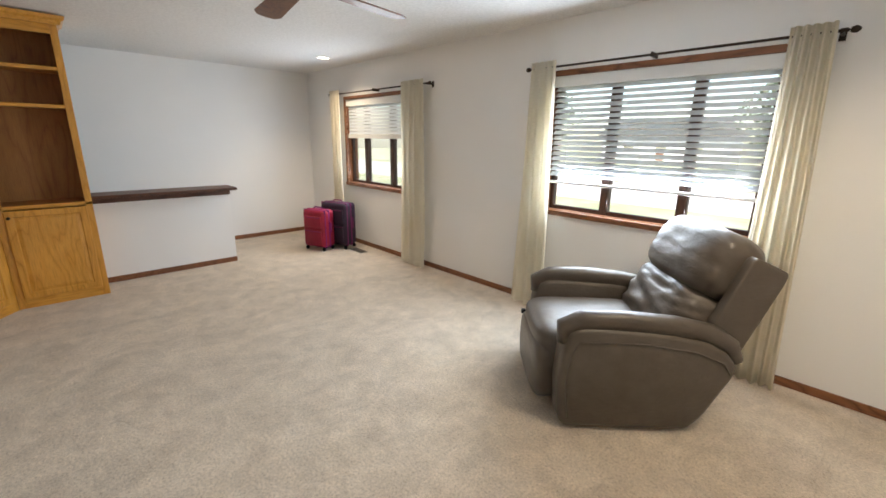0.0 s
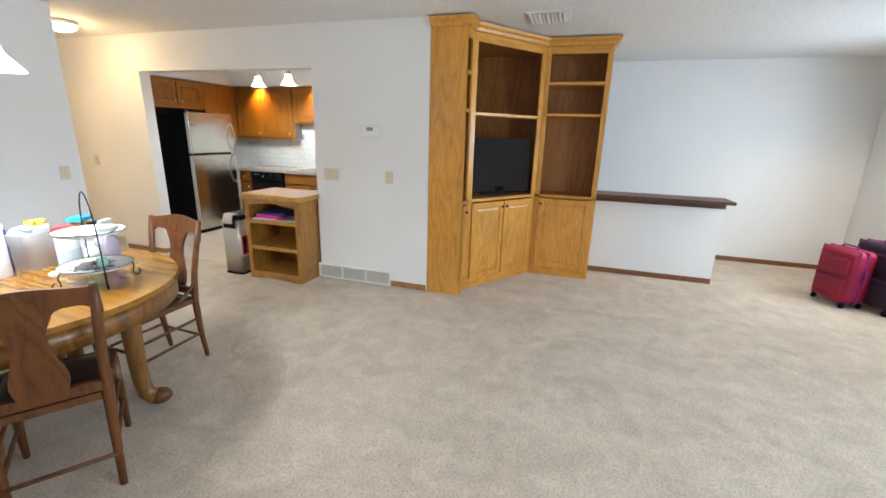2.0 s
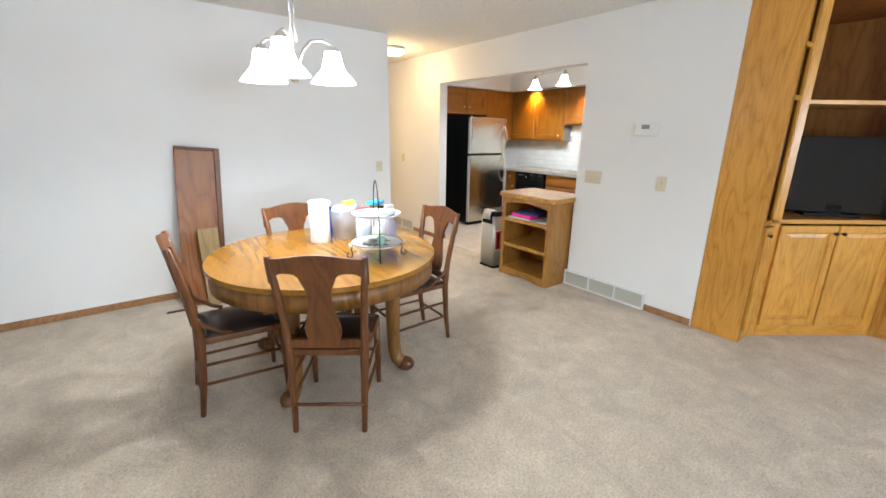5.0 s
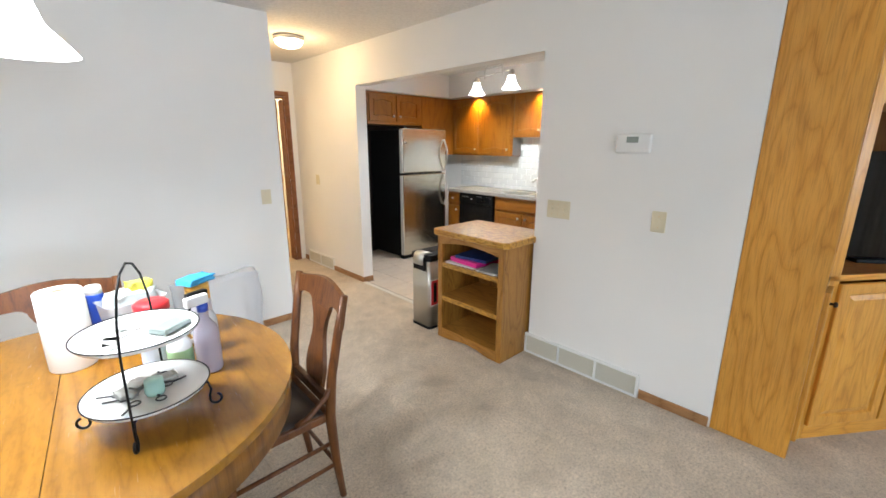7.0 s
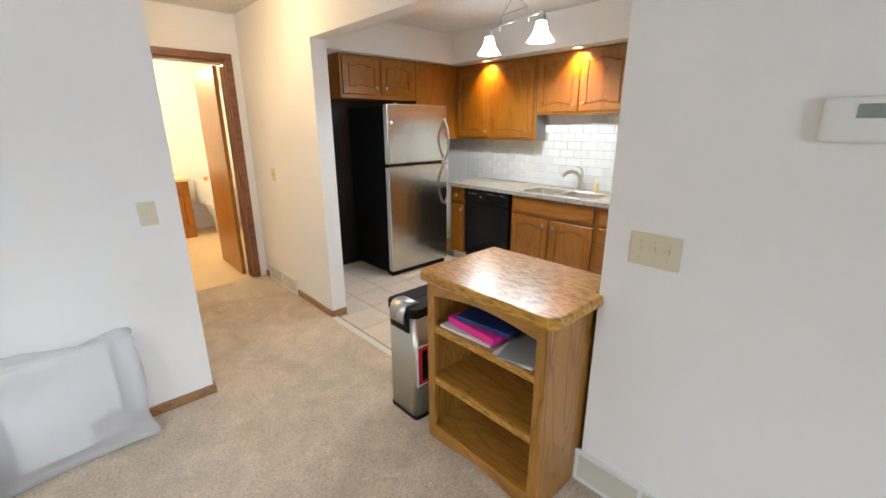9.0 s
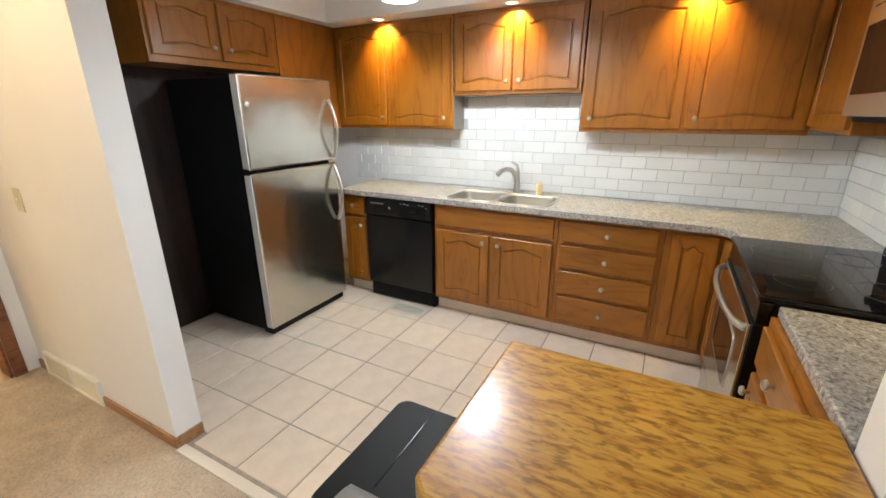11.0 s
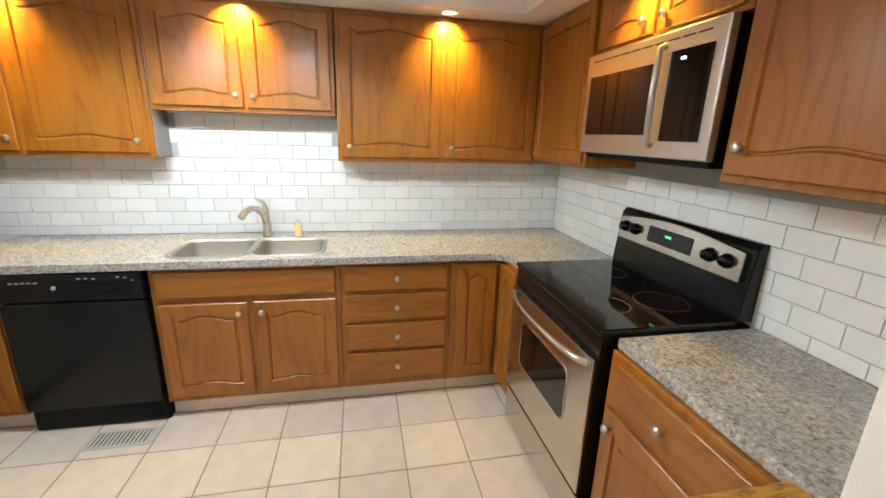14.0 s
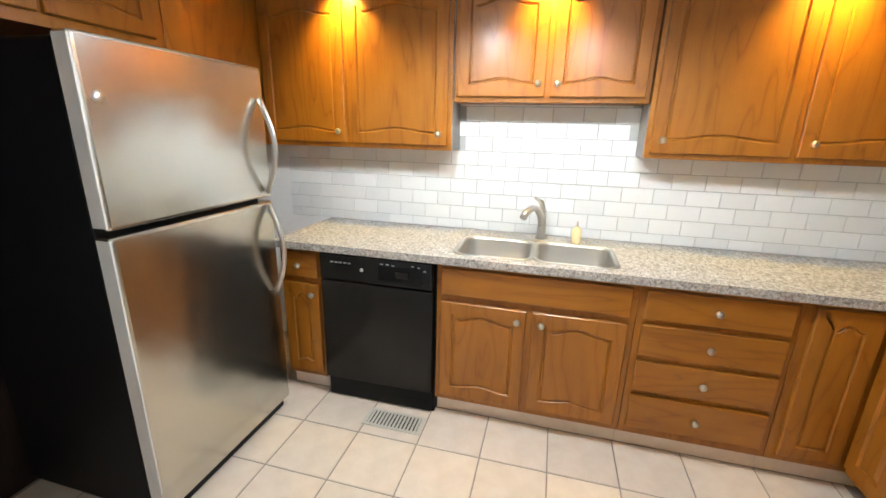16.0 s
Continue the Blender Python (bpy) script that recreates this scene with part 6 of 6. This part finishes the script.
# ---- suitcases ----
def suitcase(x, y, rot, w, d, h, mat, side, label):
    s = thing("suitcase", label, "suitcase", pose(x, y, 0, 0, 0, rot))
    part("shell", box(-w / 2, -d / 2, 0.05, w / 2, d / 2, h, 0.05, 4), mat, s, "", True)
    part("zip_band", box(-w / 2 - 0.004, -0.012, 0.046, w / 2 + 0.004, 0.012, h + 0.004, 0.008, 2), side, s, "dark zip band")
    part("zip_band", box(-w / 2 - 0.003, -d / 2 + 0.035, 0.048, w / 2 + 0.003, -d / 2 + 0.047, h + 0.003, 0.005, 2), side, s)
    for z0, z1 in ((0.12, h * 0.52), (h * 0.58, h - 0.08)):
        pk = part("pocket", box(-w / 2 + 0.04, -d / 2 - 0.018, z0, w / 2 - 0.04, -d / 2 + 0.01, z1, 0.012, 3), mat, s, "front pocket", True)
        part("zip", box(-w / 2 + 0.05, -d / 2 - 0.0195, z1 - 0.018, w / 2 - 0.05, -d / 2 - 0.0175, z1 - 0.012), side, pk)
    part("handle", tube([(-0.07, 0, h), (-0.065, 0, h + 0.028), (0.065, 0, h + 0.028), (0.07, 0, h)], 0.009, 8), side, s, "", True)
    part("side_handle", tube([(w / 2, 0, h * 0.45), (w / 2 + 0.025, 0, h * 0.48), (w / 2 + 0.025, 0, h * 0.68), (w / 2, 0, h * 0.71)], 0.008, 8), side, s, "", True)
    for sx in (-1, 1):
        for sy in (-1, 1):
            part("wheel", lathe([(0, -0.012), (0.024, -0.012), (0.027, 0), (0.024, 0.012), (0, 0.012)], 14, m=pose(sx * (w / 2 - 0.04), sy * (d / 2 - 0.03), 0.027, 0, 90, 0)), BLACKM, s, "black caster wheel", True)


def fabric(name, c):
    def build(n, l, b):
        l.new(ramp(n, l, noise_tex(n, l, coords(n, l), 5, 3), [(0.3, tuple(v * 0.8 for v in c)), (0.7, tuple(v * 1.2 for v in c))]), b.inputs["Base Color"])
        bump(n, l, b, noise_tex(n, l, coords(n, l), 500, 2), 0.3, 0.002)
    return material(name, rough=0.6, build=build)


suitcase(-4.66, 4.02, 20, 0.37, 0.23, 0.555, fabric("crimson_nylon", (0.30, 0.006, 0.03)), material("purple_trim", (0.20, 0.012, 0.16), 0.5), "crimson fabric suitcase standing by the window")
suitcase(-4.60, 4.29, 20, 0.44, 0.24, 0.635, fabric("aubergine_nylon", (0.018, 0.006, 0.022)), material("magenta_trim", (0.20, 0.012, 0.10), 0.5), "dark purple fabric suitcase behind the crimson one")


# ---- recliner ----
def cushion(x0, y0, z0, x1, y1, z1, e=0.45, cuts=9, m=None, fold=0.0, seed=0):
    bm = bmesh.new()
    bmesh.ops.create_cube(bm, size=2)
    bmesh.ops.subdivide_edges(bm, edges=bm.edges[:], cuts=cuts, use_grid_fill=True)
    for v in bm.verts:
        p = v.co.copy()
        n = p.normalized()
        big = max(abs(p.x), abs(p.y), abs(p.z))
        k = (abs(n.x) ** (2 / e) + abs(n.y) ** (2 / e) + abs(n.z) ** (2 / e)) ** (-e / 2)
        q = n * k
        w = Vector(((x0 + x1) / 2 + q.x * (x1 - x0) / 2, (y0 + y1) / 2 + q.y * (y1 - y0) / 2, (z0 + z1) / 2 + q.z * (z1 - z0) / 2))
        if fold:
            w += n * fold * (noise.noise(Vector((w.x * 5 + seed, w.y * 9, w.z * 16))) + 0.5 * noise.noise(Vector((w.x * 13, w.y * 19 + seed, w.z * 31))))
        v.co = w
    return merge(bm, None, m)


rc = thing("recliner", "taupe brown leather recliner standing by the window", "armchair", pose(-0.445, 3.775, 0, 0, 0, -45))
SWAP = Matrix(((0, 1, 0, 0), (1, 0, 0, 0), (0, 0, 1, 0), (0, 0, 0, 1)))
for s in (-1, 1):
    side = [(-0.38, 0.02), (0.28, 0.02), (0.35, 0.10), (0.47, 0.34), (0.48, 0.40), (0.42, 0.47), (0.30, 0.535), (0.10, 0.57), (-0.20, 0.59), (-0.34, 0.59), (-0.385, 0.56), (-0.415, 0.45), (-0.425, 0.28), (-0.41, 0.08)]
    a, b = (0.30, 0.45) if s > 0 else (-0.45, -0.30)
    part("arm_panel", prism(side, a, b, 0.028, m=SWAP), LEATHER, rc, "smooth leather side of the arm", True)
    pts = [(s * 0.375, -0.39, 0.50), (s * 0.375, -0.395, 0.57), (s * 0.375, -0.32, 0.60), (s * 0.375, -0.1, 0.60), (s * 0.375, 0.15, 0.58), (s * 0.375, 0.33, 0.545), (s * 0.375, 0.44, 0.48), (s * 0.375, 0.49, 0.40)]
    part("arm_pad", tube(pts, [0.04, 0.05, 0.055, 0.058, 0.058, 0.056, 0.05, 0.036], 20, squash=1.45), LEATHER, rc, "padded arm top", True)
    seam = [(s * 0.452, y, z) for y, z in ((-0.36, 0.08), (-0.385, 0.28), (-0.37, 0.44), (-0.33, 0.52), (0.0, 0.515), (0.25, 0.48), (0.40, 0.42), (0.44, 0.36))]
    part("piping", tube(seam, 0.004, 6), LEATHER, rc, "", True)
part("base", box(-0.30, -0.36, 0.0, 0.30, 0.30, 0.12, 0.01), BLACKM, rc, "dark base")
part("seat_cushion", cushion(-0.31, -0.50, 0.27, 0.31, 0.22, 0.50, 0.4, 12, fold=0.006), LEATHER, rc, "", True)
part("footrest", cushion(-0.305, -0.515, 0.06, 0.305, -0.36, 0.40, 0.4, 12, fold=0.006, seed=3), LEATHER, rc, "closed footrest pad", True)
bk_m = pose(0, 0.20, 0.34, -24)
part("back_shell", cushion(-0.36, 0.12, -0.10, 0.36, 0.25, 0.64, 0.2, 12, bk_m), LEATHER, rc, "back shell", True)
for s in (-1, 1):
    part("back_wing", cushion(s * 0.36 - 0.03, 0.03, -0.02, s * 0.36 + 0.03, 0.24, 0.69, 0.14, 12, bk_m @ Matrix(((1, 0, 0, 0), (0, 1, -0.05, 0.015), (0, 0, 1, 0), (0, 0, 0, 1)))), LEATHER, rc, "", True)
part("lumbar_cushion", cushion(-0.325, -0.13, 0.0, 0.325, 0.16, 0.45, 0.6, 22, bk_m, fold=0.022, seed=1), LEATHER, rc, "creased back cushion", True)
part("head_cushion", cushion(-0.335, -0.14, 0.39, 0.335, 0.19, 0.775, 0.52, 22, bk_m, fold=0.007, seed=8), LEATHER, rc, "creased head cushion", True)
part("lever", box(-0.475, -0.47, 0.28, -0.445, -0.44, 0.31, 0.003), BLACKM, rc, "dark recline lever")

# ---- outdoors ----
structure("ground", box(-80, 5.0, -0.95, 80, 160, -0.75), GROUND, "sunny pale green lawn outside the windows")
structure("road", box(-80, 17, -0.748, 80, 25, -0.74), ASPHALT, "pale concrete street across the lawn")
structure("pavement", box(-80, 12.5, -0.748, 80, 14.0, -0.74), ASPHALT, "pale concrete pavement")


def tree(x, y, h, seed, label):
    r = random.Random(seed)
    t = thing("tree", label, "tree", Matrix.Translation((x, y, -0.75)))
    bm = tube([(0, 0, 0), (0.08, 0.05, h * 0.25), (-0.05, 0.1, h * 0.5), (0.1, 0, h * 0.8)], [0.24, 0.18, 0.12, 0.04], 10)
    for k in range(9):
        a, z = r.random() * 6.28, h * (0.28 + 0.05 * k)
        l = h * (0.30 - 0.02 * k)
        tube([(0, 0.05, z), (0.5 * l * math.cos(a), 0.5 * l * math.sin(a), z + 0.25 * l), (l * math.cos(a), l * math.sin(a), z + 0.6 * l)], [0.07, 0.045, 0.015], 6, bm=bm)
    part("trunk", bm, BARK, t, "", True)
    verts, faces = [], []
    for k in range(900):
        a, u = r.random() * 6.28, r.random()
        zz = h * (0.32 + 0.68 * u)
        rad = h * 0.33 * math.sin(math.pi * min(1, 0.12 + 0.88 * u)) ** 0.6 * (0.55 + 0.5 * r.random()) * (0.8 + 0.3 * math.sin(3 * a + seed + 4 * u))
        c = Vector((rad * math.cos(a), rad * math.sin(a), zz))
        s = 0.13 + 0.10 * r.random()
        d1 = Vector((r.gauss(0, 1), r.gauss(0, 1), r.gauss(0, 1))).normalized() * s
        d2 = d1.cross(Vector((r.gauss(0, 1), r.gauss(0, 1), r.gauss(0, 1)))).normalized() * s * 0.7
        i = len(verts)
        verts += [c - d1, c + d2, c + d1, c - d2]
        faces.append((i, i + 1, i + 2, i + 3))
    me = bpy.data.meshes.new("crown")
    me.from_pydata(verts, [], faces)
    me.materials.append(LEAF)
    o = new("crown", me)
    o.parent = t


for k, (x, y, h) in enumerate(((-5.5, 40, 7), (6, 50, 8), (-26, 44, 8), (12, 42, 8))):
    tree(x, y, h, k + 3, "broad leafy tree across the street")


def house(x, y, w, d, label):
    h = thing("house", label, "house", Matrix.Translation((x, y, -0.75)))
    part("wall", box(0, 0, 0, w, d, 2.9), SIDING, h)
    part("roof", prism([(-0.5, 2.9), (w + 0.5, 2.9), (w - 1.5, 5.0), (1.5, 5.0)], -0.5, d + 0.5), SHINGLE, h)
    for k in range(3):
        wx = w * (0.2 + 0.28 * k)
        ww = part("window", box(wx, -0.05, 1.0, wx + 1.4, 0.0, 2.2), WHITE, h, "white window frame")
        part("pane", box(wx + 0.08, -0.07, 1.08, wx + 1.32, -0.051, 2.12), STEEL, ww)
    part("door", box(w * 0.5 - 0.1, -0.05, 0.1, w * 0.5 + 0.8, -0.001, 2.1), TRIM, h)


house(-26, 56, 14, 8, "pale single-storey house across the street")

# ---- tiles ----
TP, G = 0.3045, 0.006
tile_mesh = None


def tile_piece(parent, w, d, cache={}):
    key = (round(w, 3), round(d, 3))
    if key not in cache:
        bm = box(-w / 2, -d / 2, -0.0055, w / 2, d / 2, 0.0, 0.0025, 1)
        ob = part("tile", bm, TILE, parent)
        cache[key] = ob.data
        return ob
    ob = new("tile", cache[key])
    ob.parent = parent
    return ob


xs = [-3.745 + 0.0 - TP * k for k in range(-2, 7)]
ys = [-2.205 + TP * k for k in range(-7, 7)]
xlim, ylim = (-5.26, -3.411), (-4.27, -0.94)
for xa in xs:
    x0, x1 = max(xa - TP, xlim[0]), min(xa, xlim[1])
    if x1 - x0 < 0.03:
        continue
    for ya in ys:
        y0, y1 = max(ya, ylim[0]), min(ya + TP, ylim[1])
        if y1 - y0 < 0.03:
            continue
        for c0, c1 in ((x0, x1),):
            if c1 > EAST and (y0 < -3.152 or y1 > -0.962):
                c1 = min(c1, EAST)
            if c1 - c0 < 0.03:
                continue
            o = tile_piece(kitchen_floor, c1 - c0 - G, y1 - y0 - G)
            o.location = ((c0 + c1) / 2, (y0 + y1) / 2, 0.0)

SW, SH, SG, ST = 0.1562, 0.0797, 0.0026, 0.006
west_wall = bpy.data.objects["wall_kitchen_west"]
north_wall = bpy.data.objects["wall_kitchen_north"]


def splash(parent, origin_pose, length, z0, z1, skip=None, over=()):
    cache = {}
    row = 0
    z = z0
    first_row = 0.942 - z0
    while z < z1 - 0.004:
        zt = min(z + (SH if row else first_row), z1)
        x = -SW * (0.12 if row % 2 else 0.62)
        while x < length:
            a, b = max(x, 0), min(x + SW, length)
            x += SW
            if b - a < 0.012:
                continue
            if z > z0 + 5 * SH + first_row - 0.03 and not any(lo <= (a + b) / 2 <= hi for lo, hi in over):
                continue
            key = (round(b - a, 4), round(zt - z, 4))
            if key not in cache:
                o = part("tile", box(-(b - a - SG) / 2, -ST, 0, (b - a - SG) / 2, 0, zt - z - SG, 0.0014, 1), SPLASH, parent)
                cache[key] = o.data
            else:
                o = new("tile", cache[key])
                o.parent = parent
            o.matrix_local = origin_pose @ pose((a + b) / 2, 0, z + SG / 2)
        z = zt
        row += 1


ORIGIN = KITCHEN
structure("backsplash", box(WEST, -3.95, TOPH, WEST + 0.003, NORTH - 0.003, 1.62), GROUTW, "pale grout behind the wall tiles")
structure("backsplash", box(WEST + 0.003, NORTH - 0.003, TOPH, EAST - 0.001, NORTH, 1.44), GROUTW, "pale grout behind the wall tiles")
splash(west_wall, pose(WEST + 0.0025, -3.95, 0, 0, 0, 90), 3.523, TOPH + 0.0005, 1.60, over=((1.10, 2.06),))
splash(north_wall, pose(WEST + 0.01, NORTH - 0.0025, 0, 0, 0, 0), 2.245, TOPH + 0.0005, 1.375)
